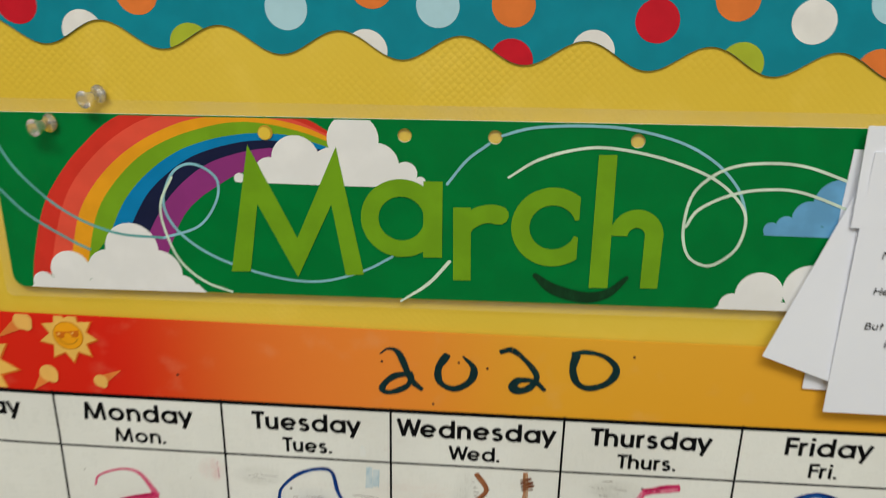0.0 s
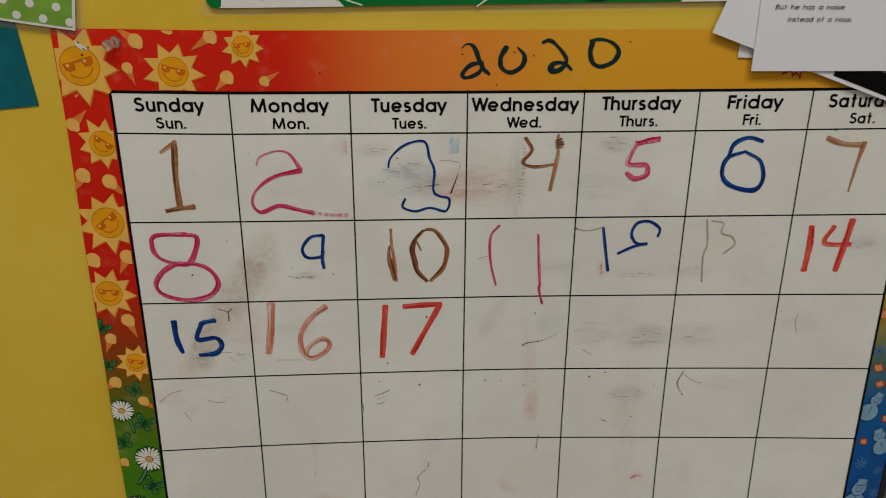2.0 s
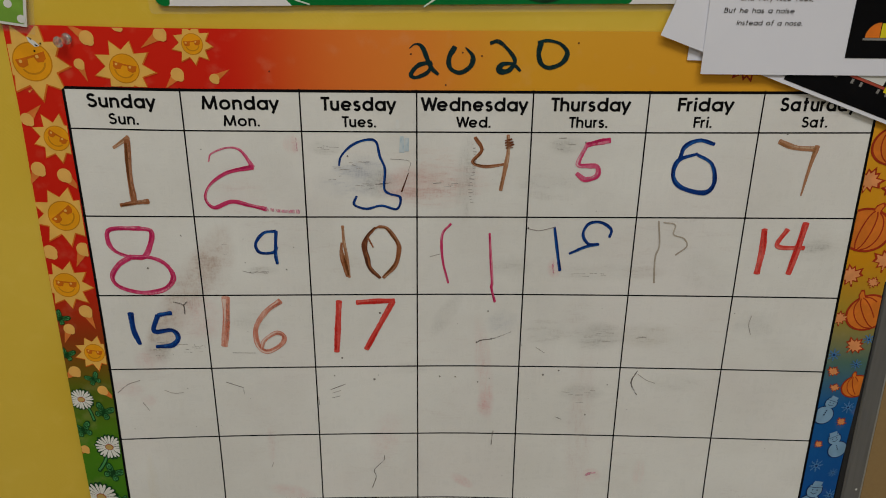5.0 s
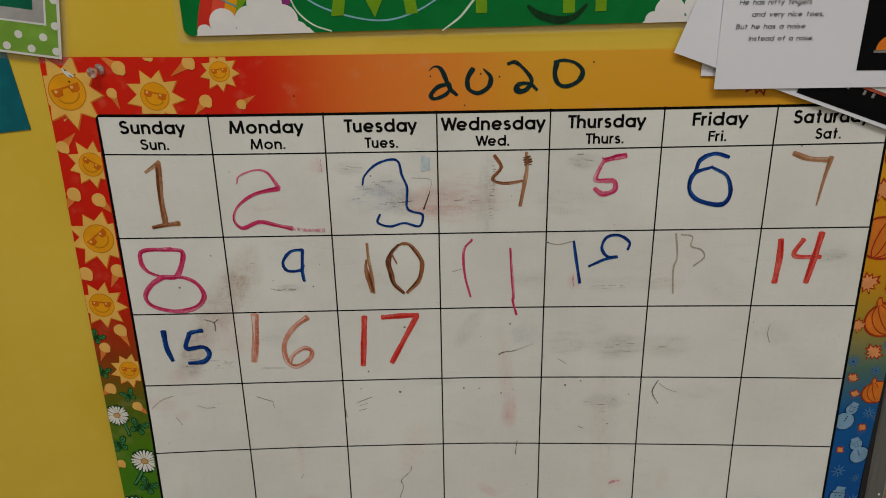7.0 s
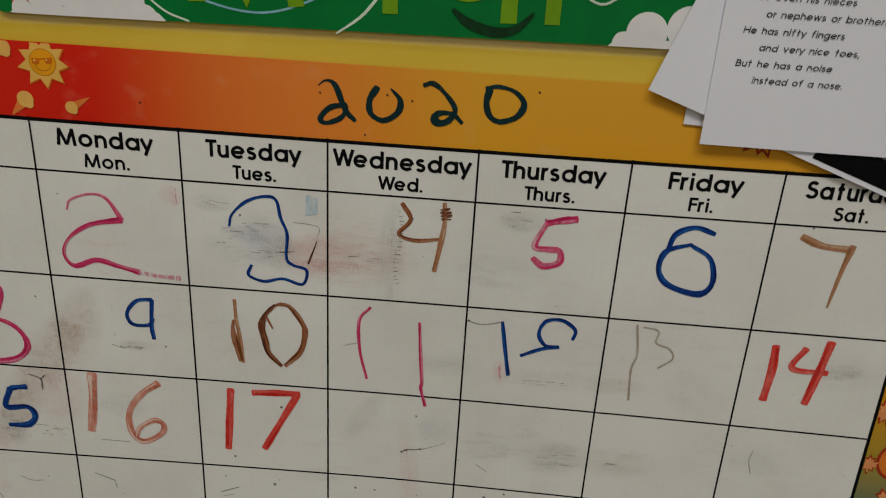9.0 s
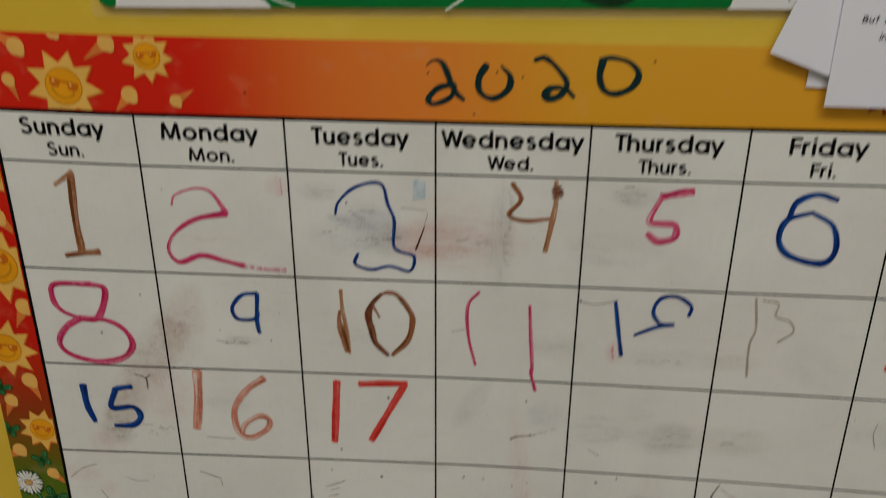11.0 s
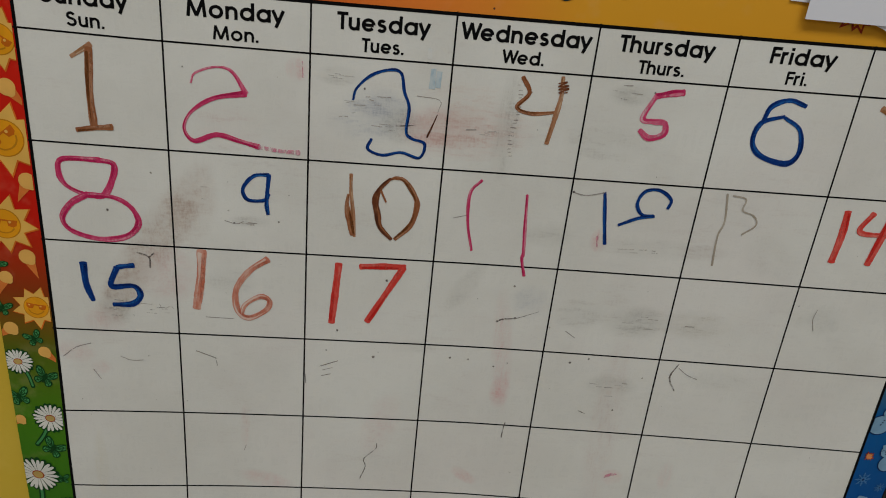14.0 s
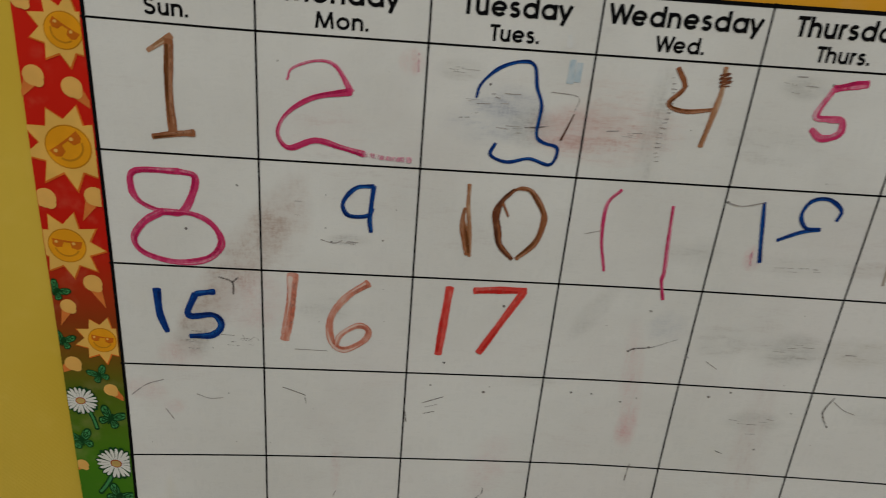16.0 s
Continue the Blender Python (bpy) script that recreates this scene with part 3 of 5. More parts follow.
trim_strip("border_trim", side_trim, 560, -130, 20, [(119, -9.6, "d_blue"), (72, -23.5, "d_orange"), (101, -19.5, "d_white"), (30, -12, "d_white"), (-10, -24, "d_red"), (-40, -10, "d_lime"), (88, -42, "d_lime"), (50, -48, "d_red"), (10, -44, "d_blue"), (-30, -46, "d_orange"), (150, -20, "d_red"), (190, -14, "d_white"), (230, -22, "d_lime")],
           "teal scalloped bulletin trim running down beside the calendar")

# ---- the month card ----
march = thing("month_card", "glossy green month card with a rainbow, clouds and lime lettering", "month card", place=on_wall(220, -84, 0))
CW, CH = 356, 70
TILT_CARD = -0.7


def on_card(u, v, out):
    """The card hangs off the wall a little at its lower edge."""
    return on_wall(u, v - 0.8, out + 2.0 * (v + 122) / 72)


def card_edge(p):
    """Keep a shape within the card."""
    s = math.tan(radians(TILT_CARD))
    p = cut(p, -1, 0, -62.6)
    p = cut(p, s, -1, s * 62 + 118.2)
    return cut(p, -s, 1, -48.6 - s * 62)


outline = turned(rounded(CW, CH, 5), 62, -118.7, TILT_CARD)


def punched_card(outline, holes, radius, out0, out1):
    """The card's body: printed front, white sides and back, with round holes through it."""
    rings = [outline] + [[(u + radius * math.cos(i * math.tau / 20), v + radius * math.sin(i * math.tau / 20)) for i in range(20)] for u, v in holes]
    flat = [p for r in rings for p in r]
    f, n = Flat(on_card, out1), len(flat)
    f.v = [on_card(u, v, out1) for u, v in flat] + [on_card(u, v, out0) for u, v in flat]
    front, side = f.slot("green"), f.slot("card_white")
    for t in geometry.tessellate_polygon([[Vector((u, -v, 0)) for u, v in r] for r in rings]):
        a, b, c = (flat[i] for i in t)
        if (b[0] - a[0]) * (c[1] - a[1]) - (c[0] - a[0]) * (b[1] - a[1]) > 0:
            t = t[::-1]
        f.f += [list(t), [i + n for i in t[::-1]]]
        f.s += [front, side]
    k = 0
    for r in rings:
        for i in range(len(r)):
            a, b = k + i, k + (i + 1) % len(r)
            f.f.append([a, b, b + n, a + n])
            f.s.append(side)
        k += len(r)
    return f


child("laminate_film", slab(on_card, turned(rounded(CW + 9, CH + 9.5, 3), 57.6, -123.6, TILT_CARD), 0.2, 0.35, "film").mesh("laminate_film"), march, "clear laminate margin")
HOLES = ((219.1, -114.8), (252, -115.2), (303, -115.5))
body = child("card_body", punched_card(outline, HOLES, 2.6, 0.4, 1.2).mesh("card_body"), march)


def card_part(name, f, label=""):
    child(name, f.mesh(name), body, label)


# rainbow: the lines between its bands, outermost first
BANDS = [
    [(70.9, -50.8), (73.2, -63.1), (78.9, -81.3), (86.1, -93.6), (97.4, -106.7), (114.5, -119.5), (148, -128), (180, -120.6), (190.6, -115.6)],
    [(78.3, -54.1), (84.8, -77.1), (91.7, -91.6), (102.2, -103.7), (113.7, -112.9), (126.8, -119.1), (152, -124), (176, -119.9), (190.2, -114.4)],
    [(87.3, -59.1), (92.6, -78.5), (99.6, -90.8), (110.5, -102.4), (124, -111.6), (140, -118.1), (157, -120.0), (169.3, -119.4), (181.2, -117), (190, -113.6)],
    [(94.3, -59.4), (99.7, -78.8), (107, -91.1), (118.9, -103.2), (132.1, -110.9), (146.9, -115.9), (158, -117.8), (169.2, -117.3), (181.1, -114.8), (189.4, -112.1)],
    [(104.1, -71.2), (111.7, -85.8), (121.4, -96.9), (133.7, -105.8), (146.5, -110.8), (158, -113.2), (166.3, -113.8), (177, -113.3), (187, -110.6)],
    [(108, -67), (112.7, -74.9), (120.5, -88.3), (129.9, -97.7), (139.8, -104.4), (152.6, -109), (165, -111.2), (178.2, -110.7), (186, -109)],
    [(114, -62), (119.3, -71.8), (126.5, -84.2), (134.7, -93.7), (144.8, -101.4), (156.5, -106), (169, -108.4), (180, -107.6)],
    [(120, -52), (125.4, -61.8), (133.4, -79), (140.5, -87.4), (149.4, -93.8), (156.4, -98), (167, -101.8), (176, -103)],
]
for i in range(7):
    outer, inner = [[(x, y) for x, y, w in curve_through(e + [(2 * e[-1][0] - e[-2][0], 2 * e[-1][1] - e[-2][1] + 0.6)], [1] * (len(e) + 1), 6)] for e in BANDS[i:i + 2]]
    band = cut(card_edge(outer + inner[::-1]), 0, 1, -50)
    card_part("rainbow_band", Flat(on_card, 1.23 + 0.006 * i).poly(band, "r%d" % i))


def cloud(lumps, base, m, layer=0, name="cloud_print", ends=None):
    f = Flat(on_card, 1.30 + layer, 0.02)
    for i, (u, v, r) in enumerate(lumps):
        f.disc(u, v, r, m, 0.5 * i, clip=lambda p: cut(card_edge(p), 0, 1, base))
    if ends:
        f.poly(card_edge([(ends[0], base), (ends[0] + 4, base - 4), (ends[1] - 4, base - 4), (ends[1], base)]), m, 0.5 * len(lumps))
    card_part(name, f)


cloud([(87, -56.5, 8.2), (112.6, -66.6, 10.6), (103, -57, 9), (122.5, -57, 9.5), (131.5, -50.5, 6), (75.5, -51, 4.5), (112, -54, 9)], -48.9, "cloud", 0, ends=(70, 142))
cloud([(200, -112.8, 9.6), (178.5, -104.6, 9), (208.5, -103.2, 8.6), (168.5, -99.6, 5.4), (219.5, -100.6, 4.4), (157, -96.6, 2.0), (225, -97.6, 2), (192, -101.5, 8), (198, -99, 7), (184, -99, 7)], -95.0, "cloud", 0, ends=(157, 226))
cloud([(353.3, -58.5, 9), (343.6, -53.8, 4.8), (371, -61.5, 9.5), (388, -66, 12)], -51.8, "cloud", 0, ends=(337, 400))
cloud([(354, -84.3, 2.8), (359, -86.2, 3.5), (366.8, -89.6, 6), (377, -94.5, 9.6), (388, -90, 8)], -82.0, "sky", 0, ends=(351.5, 392))

# swirling lines
S1 = [(62.6, -111.5), (71.2, -96.2), (87.3, -81.3), (106.3, -73.1), (126, -71.7), (140.1, -77), (147.4, -86.8), (148.5, -95.3), (143.4, -100.2), (136.8, -101.2), (130.7, -96.7), (127, -86.2), (130.3, -76.7), (139.5, -68.2), (152.9, -61.8), (172.3, -56.8), (188, -56.6), (203.6, -61.5), (214.6, -67.7)]
S4 = [(235, -97.2), (242.0, -106.4), (249.9, -112.8)]
S5 = [(254.6, -115.9), (261.5, -118.2), (269.2, -119.6), (283.5, -120.4), (299.5, -119.8), (317.6, -115.7), (330.6, -109), (339.5, -100.3), (343.4, -92.2), (344.5, -86.8)]
S6 = [(257.4, -100.5), (268, -107.5), (282.2, -111.9), (294.7, -112.6), (312.8, -109.4), (329.3, -103.6), (339, -96.7), (344.3, -88.6), (342.9, -77.4), (336.3, -70.6), (331, -69.5), (325.1, -73.1), (322.4, -82.4), (323.9, -95.3), (329.4, -102.7), (337.8, -107.4), (349.9, -109.1), (364.1, -108), (385, -101)]
for k, (pts, w, m) in enumerate([
    (S1[:5], 1.0, "swirl_g"), (S1[4:], 1.0, "swirl_b"), ([(62.6, -89.5), (73.1, -78.9), (88, -69.6), (96.0, -65.6)], 1.0, "swirl_g"),
    ([(131, -96), (126.1, -86.2), (126.3, -76.6), (131.3, -63), (140.6, -54.4), (151.4, -50.4)], 0.95, "swirl_w"), ([(218, -49.6), (228.6, -57.4), (236.5, -66.8)], [0.8, 1.3, 1.3], "swirl_w"),
    (S4, 1.05, "swirl_b"), (S5, 1.05, "swirl_b"), (S6, [0.8] + [1.1] * 18, "swirl_w"), ([(323.2, -84.3), (327, -90.9), (337.2, -96.6), (349.3, -99.3), (363.5, -98.6), (385, -91)], 1.1, "swirl_w"),
]):
    card_part("swirl_line", Flat(on_card, 1.42 + 0.02 * k).ribbon([(x, y) for x, y in pts], w, m, rise=0.015))

# lettering: M a r c h
L0 = 1.62
card_part("letter", Flat(on_card, L0).poly([(151.8, -59.1), (160.8, -109.5), (178.2, -73.9), (193.8, -109.9), (203.6, -60.1), (196.6, -59.3), (191.6, -87.7), (177.9, -57.8), (163.4, -86.9), (159.3, -59.4)], "lime"))


def ring(u, v, ro, ri, a0=0, a1=360, ratio=1.0, n=48):
    """Outer arc out and inner arc back."""
    o = [(u + ro * math.cos(radians(a0 + (a1 - a0) * i / n)), v + ro * ratio * math.sin(radians(a0 + (a1 - a0) * i / n))) for i in range(n + 1)]
    i_ = [(u + ri * math.cos(radians(a0 + (a1 - a0) * i / n)), v + ri * ratio * math.sin(radians(a0 + (a1 - a0) * i / n))) for i in range(n + 1)]
    return o, i_


def ring_into(f, m, *args, layer=0, **kw):
    o, i_ = ring(*args, **kw)
    for k in range(len(o) - 1):
        f.poly([o[k], o[k + 1], i_[k + 1], i_[k]], m, layer)
    return f


f = ring_into(Flat(on_card, L0), "lime", 218.0, -83.2, 15.3, 8.6, ratio=1.0)
f.poly([(226.2, -98.0), (233.3, -98.1), (233.6, -68.3), (226.4, -68.1)], "lime", 1)
card_part("letter", f)
f = Flat(on_card, L0).poly([(237.4, -88.4), (244.0, -88.5), (244.7, -59.5), (238.0, -59.3)], "lime")
f.ribbon([(240.8, -76), (242.2, -81.5), (246.5, -85.2), (251, -86.4), (254.5, -86.0)], [5.5, 6.2, 6.8, 7.2, 7.4], "lime", 1, rise=0.02)
card_part("letter", f)
f = Flat(on_card, L0)
o, i_ = ring(274.6, -82.0, 15.4, 8.6, 20, 340)
for k in range(len(o) - 1):
    f.poly(cut([o[k], o[k + 1], i_[k + 1], i_[k]], 1, 0, 284.2), "lime")
card_part("letter", f)
f = Flat(on_card, L0).poly([(289.5, -110.1), (296.1, -110.3), (296.7, -58.8), (289.6, -58.5)], "lime")
f.poly([(308.7, -80.0), (315.4, -80.3), (315.3, -59.4), (308.8, -59.2)], "lime", 1)
ring_into(f, "lime", 305.6, -79.8, 9.9, 3.2, a0=180, a1=360, ratio=1.05, layer=2)
card_part("letter", f)
card_part("drawn_smile", Flat(on_card, 1.72).ribbon([(269.2, -62.7), (276.1, -57.6), (287.6, -54.6), (296.8, -56.6), (303.5, -63.2)], [2.0, 4.2, 4.4, 3.4, 1.6], "smile"), "dark marker smile drawn under the letters")
# two holes drawn as discs, a darker crescent painted in for their shade
for u, v in ((167.8, -114.3), (86.5, -114.5)):
    f = Flat(on_card, 1.78).disc(u, v, 2.8, "hole_shade").disc(u - 0.35, v + 0.3, 2.3, "wall", 1)
    card_part("punched_hole", f)

# ---- the wipe-off calendar ----
calendar = thing("wall_calendar", "laminated wipe-off calendar with handwritten marker dates on a yellow board", "calendar", place=on_wall(249, 176, 0))
LEFT, RIGHT, HEAD, FOOT = -28.4, 526.8, -36.8, 391.0
GRID_W, ROWS_V = 497.7, (0.3, 25.2, 82.2, 137.7, 193.0, 249.2, 306.0, 362.6)


def left_edge(v):
    return LEFT - 1.5 * ease(v / 120)


def sheet_mesh(name, u0, u1, v0, v1, out, m, nu, nv, thick=0.7):
    verts, faces = [], []
    for j in range(nv + 1):
        v = v0 + (v1 - v0) * j / nv
        a = left_edge(v) if u0 == LEFT else u0
        for i in range(nu + 1):
            verts.append(on_sheet(a + (u1 - a) * i / nu, v, out))
    for j in range(nv):
        for i in range(nu):
            k = j * (nu + 1) + i
            faces.append((k, k + nu + 1, k + nu + 2, k + 1))
    rim = [i for i in range(nu + 1)] + [(j + 1) * (nu + 1) - 1 for j in range(1, nu and nv + 1)] + [nv * (nu + 1) + i for i in range(nu - 1, -1, -1)] + [j * (nu + 1) for j in range(nv - 1, 0, -1)]
    o = len(verts)
    verts += [verts[i] + Vector((0, thick / 1000, 0)) for i in rim]
    for a in range(len(rim)):
        b = (a + 1) % len(rim)
        faces.append((rim[a], rim[b], o + b, o + a))
    return mesh_of(name, verts, faces, [0] * len(faces), [m])


OUT = 1.5
border = child("printed_border", sheet_mesh("printed_border", LEFT, RIGHT, HEAD, FOOT, OUT, "border", 54, 48), calendar, "seasonal printed border, red suns to autumn pumpkins and snowmen")
panel = child("writing_panel", sheet_mesh("writing_panel", 0, GRID_W, 0, ROWS_V[-1], OUT + 0.15, "panel", 48, 48, 0.1), calendar, "white laminated writing panel, rubbed and smudged")


def panel_part(name, f, label=""):
    child(name, f.mesh(name), panel, label)


def strip_mesh(f, u0, v0, u1, v1, w, m, n=28):
    """A straight printed line cut fine enough to follow the sheet."""
    horizontal = abs(u1 - u0) > abs(v1 - v0)
    k = f.slot(m)
    o = len(f.v)
    for i in range(n + 1):
        u, v = u0 + (u1 - u0) * i / n, v0 + (v1 - v0) * i / n
        a, b = ((u, v - w / 2), (u, v + w / 2)) if horizontal else ((u + w / 2, v), (u - w / 2, v))
        f.v += [f.put(*a, f.out), f.put(*b, f.out)]
    for i in range(n):
        j = o + 2 * i
        f.f.append([j, j + 1, j + 3, j + 2])
        f.s.append(k)
    return f


for i, v in enumerate(ROWS_V):
    w = 1.8 if i == 0 else 0.92
    panel_part("grid_line", strip_mesh(Flat(on_sheet, OUT + 0.26), -1.0, v - (0.5 if i == 0 else 0), GRID_W + 1, v - (0.5 if i == 0 else 0), w, "black"))
COLUMNS = (0.3, 70.1, 142.2, 213.4, 284.7, 356.0, 426.6, 497.9)
for c, u in enumerate(COLUMNS):
    w = 1.7 if c in (0, 7) else 0.92
    panel_part("grid_line", strip_mesh(Flat(on_sheet, OUT + 0.31), u, -1.4, u, ROWS_V[-1], w, "black"))

def arc(cx, cy, rx, ry, a, b, n=14):
    """Points of an arc in a letter, from angle a to b in degrees."""
    return [(cx + rx * math.cos(radians(a + (b - a) * i / n)), cy + ry * math.sin(radians(a + (b - a) * i / n))) for i in range(n + 1)]


BOWL = arc(0.35, 0.37, 0.275, 0.29, 0, 360, 24)
ARCH = [(0.085, 0.0), (0.085, 0.40)] + arc(0.305, 0.42, 0.22, 0.24, 180, 0) + [(0.525, 0.0)]
# round, even-stroked capitals and small letters: pen lines in units of the capital's height
GLYPHS = {
    "S": [arc(0.31, 0.735, 0.205, 0.19, 25, 250) + arc(0.31, 0.305, 0.245, 0.225, 78, -160)], "M": [[(0.07, 0), (0.165, 1)], [(0.15, 0.99), (0.49, 0.05)], [(0.49, 0.05), (0.83, 0.99)], [(0.815, 1), (0.91, 0)]],
    "T": [[(0.0, 0.92), (0.58, 0.92)], [(0.29, 0), (0.29, 0.97)]], "W": [[(0.05, 1), (0.30, 0.02)], [(0.28, 0.02), (0.53, 0.98)], [(0.51, 0.98), (0.77, 0.02)], [(0.75, 0.02), (1.0, 1)]],
    "F": [[(0.09, 0), (0.09, 1)], [(0.09, 0.92), (0.52, 0.92)], [(0.09, 0.53), (0.49, 0.53)]], "o": [BOWL], "a": [BOWL, [(0.625, 0), (0.625, 0.74)]], "d": [BOWL, [(0.625, 0), (0.625, 1.02)]],
    "e": [[(0.08, 0.36), (0.62, 0.36)], arc(0.35, 0.37, 0.275, 0.29, 0, 322, 22)], "n": [ARCH, [(0.085, 0), (0.085, 0.74)]], "h": [ARCH, [(0.085, 0), (0.085, 1.02)]],
    "u": [[(0.085, 0.74), (0.085, 0.32)] + arc(0.295, 0.31, 0.21, 0.235, 180, 360) + [(0.505, 0.74)], [(0.505, 0.0), (0.505, 0.74)]], "r": [[(0.085, 0), (0.085, 0.74)], [(0.085, 0.38)] + arc(0.27, 0.44, 0.185, 0.22, 180, 72)],
    "s": [arc(0.24, 0.525, 0.145, 0.135, 28, 248) + arc(0.245, 0.225, 0.165, 0.155, 76, -158)], "y": [[(0.04, 0.74), (0.315, 0.04)], [(0.57, 0.74), (0.20, -0.25)]], "i": [[(0.085, 0), (0.085, 0.74)], [(0.085, 0.85), (0.085, 1.02)]],
    "t": [[(0.17, 0), (0.17, 1.0)], [(0.0, 0.66), (0.36, 0.66)]], ".": [[(0.085, 0), (0.085, 0.17)]], ",": [[(0.11, 0.15), (0.05, -0.16)]], ";": [[(0.11, 0.15), (0.05, -0.16)], [(0.11, 0.45), (0.11, 0.62)]], "'": [[(0.05, 1.0), (0.05, 0.72)]],
    "N": [[(0.09, 0), (0.09, 1)], [(0.09, 0.97), (0.75, 0.03)], [(0.75, 0), (0.75, 1)]], "H": [[(0.09, 0), (0.09, 1)], [(0.70, 0), (0.70, 1)], [(0.09, 0.53), (0.70, 0.53)]],
    "B": [[(0.09, 0), (0.09, 1)], [(0.09, 0.92), (0.30, 0.92)] + arc(0.30, 0.735, 0.20, 0.185, 90, -90) + [(0.09, 0.55)], [(0.30, 0.55)] + arc(0.32, 0.31, 0.26, 0.24, 90, -90) + [(0.09, 0.07)]],
    "f": [[(0.17, 0), (0.17, 0.80)] + arc(0.34, 0.82, 0.17, 0.15, 180, 80), [(0.0, 0.66), (0.36, 0.66)]], "g": [BOWL, [(0.625, 0.74), (0.625, 0.0)] + arc(0.36, -0.04, 0.265, 0.22, 0, -150)], "v": [[(0.04, 0.74), (0.30, 0.03)], [(0.28, 0.03), (0.54, 0.74)]],
    "c": [arc(0.35, 0.37, 0.275, 0.29, 42, 318, 20)], "b": [BOWL, [(0.075, 0), (0.075, 1.02)]], "p": [BOWL, [(0.075, -0.32), (0.075, 0.74)]], "w": [[(0.04, 0.74), (0.24, 0.03)], [(0.22, 0.03), (0.42, 0.72)], [(0.40, 0.72), (0.62, 0.03)], [(0.60, 0.03), (0.80, 0.74)]],
}


def lettering(text, put, u0, u1, v_base, cap, out, m, weight=0.165, name="print", slant=0.0, apart=False):
    """Printed words drawn with an even pen, from u0 to u1 wide: one mesh, or one a letter."""
    strokes, x = [], 0.0
    for n, ch in enumerate(text):
        if ch == " ":
            x += 0.52
            continue
        lines = GLYPHS[ch]
        left, right = min(p[0] for s in lines for p in s), max(p[0] for s in lines for p in s)
        slim = 0.0 if ch in "TWFy" else 0.5 * weight
        strokes += [(n, [(px - left + x + slim, py) for px, py in s]) for s in lines]
        x += right - left + 2 * slim + (0.02 if ch in "TFrW" else 0.085)
    k = (u1 - u0) / (x - 0.085)
    glyphs = collections.defaultdict(lambda: ([], []))
    for j, (n, s) in enumerate(strokes):
        verts, faces = glyphs[n if apart else 0]
        q = [(u0 + px * k + slant * py * cap, v_base - py * cap) for px, py in s]
        h = 0.5 * weight * cap
        closed = math.dist(s[0], s[-1]) < 1e-6
        base = len(verts)
        for i, (a, b) in enumerate(q):
            p0 = q[i - 1] if i else (q[-2] if closed else q[0])
            p1 = q[i + 1] if i + 1 < len(q) else (q[1] if closed else q[-1])
            d = math.dist(p0, p1) or 1
            nx, ny = -(p1[1] - p0[1]) / d * h, (p1[0] - p0[0]) / d * h
            lift = out + 0.006 * j
            verts += [put(a + nx, b + ny, lift), put(a - nx, b - ny, lift)]
        faces += [(base + 2 * i, base + 2 * i + 1, base + 2 * i + 3, base + 2 * i + 2) for i in range(len(q) - 1)]
    return [mesh_of(name, verts, faces, [0] * len(faces), [m]) for verts, faces in glyphs.values()]


DAYS = [("Sunday", 13.2, 54.2, "Sun.", 24.8, 42.9), ("Monday", 82.2, 128.9, "Mon.", 94.6, 116.9), ("Tuesday", 154.9, 200.3, "Tues.", 167.4, 188.4), ("Wednesday", 216.6, 281.2, "Wed.", 238.2, 259.1),
        ("Thursday", 295.8, 344.3, "Thurs.", 307.5, 331.6), ("Friday", 374.9, 408.1, "Fri.", 385.7, 396.6), ("Saturday", 437.3, 484.5, "Sat.", 452.5, 468.8)]
for i, (day, a, b, short, c, d) in enumerate(DAYS):
    drop = -0.14 * i - (0.6 if i == 0 else 0.3 if i == 1 else 0)
    for me in lettering(day, on_sheet, a, b, 12.2 + drop, 8.5, OUT + 0.30, "black", 0.192, "day_name_letter", apart=True):
        child("day_name_letter", me, panel)
    for me in lettering(short, on_sheet, c, d, 22.6 + drop, 6.9, OUT + 0.30, "black", 0.184, "abbreviation_letter", apart=True):
        child("abbreviation_letter", me, panel)


WET = {"brown": "brown_core", "pink": "pink_core", "red": "red_core", "blue": "blue_core", "rubbed_red": "rubbed_red_core", "tan": "tan_core", "pale_pink": "pink", "dense_brown": "dark_brown"}
THIN = {"brown": "brown_thin", "pink": "pink_thin", "red": "red_thin", "blue": "blue_thin", "rubbed_red": "rubbed_red_thin", "tan": "tan_thin", "pale_pink": "faint_pink", "dense_brown": "brown"}
hand = random.Random(31)


def marker(f, pts, ws, m, layer):
    """One stroke of a felt marker: uneven edges, a wet streak on one side and a thin one on the other."""
    q = curve_through(pts, ws, 12)
    a, b, c = (hand.uniform(0, 6.3) for _ in range(3))
    line, widths = [(x, y) for x, y, w in q], []
    for k, (x, y, w) in enumerate(q):
        widths.append(w * (1 + 0.08 * math.sin(0.37 * k + a) + hand.uniform(-0.045, 0.045)))
    f.ribbon(line, widths, m, layer, smooth=1, cap=0.35)
    if m not in WET or max(ws) < 1.3:
        return
    side = hand.choice((-1, 1))
    for ink, shift, base, swing, pace, phase, up in ((WET[m], 0.24 * side, 0.24, 0.24, 0.17, b, 1.0), (THIN[m], -0.20 * side, 0.14, 0.26, 0.13, c, 1.8)):
        mid, wide = [], []
        for k, ((x, y), w) in enumerate(zip(line, widths)):
            p0, p1 = line[max(k - 1, 0)], line[min(k + 1, len(line) - 1)]
            d = math.dist(p0, p1) or 1
            o = shift * w
            mid.append((x - (p1[1] - p0[1]) / d * o, y + (p1[0] - p0[0]) / d * o))
            wide.append(w * max(0.03, base + swing * math.sin(pace * k + phase)))
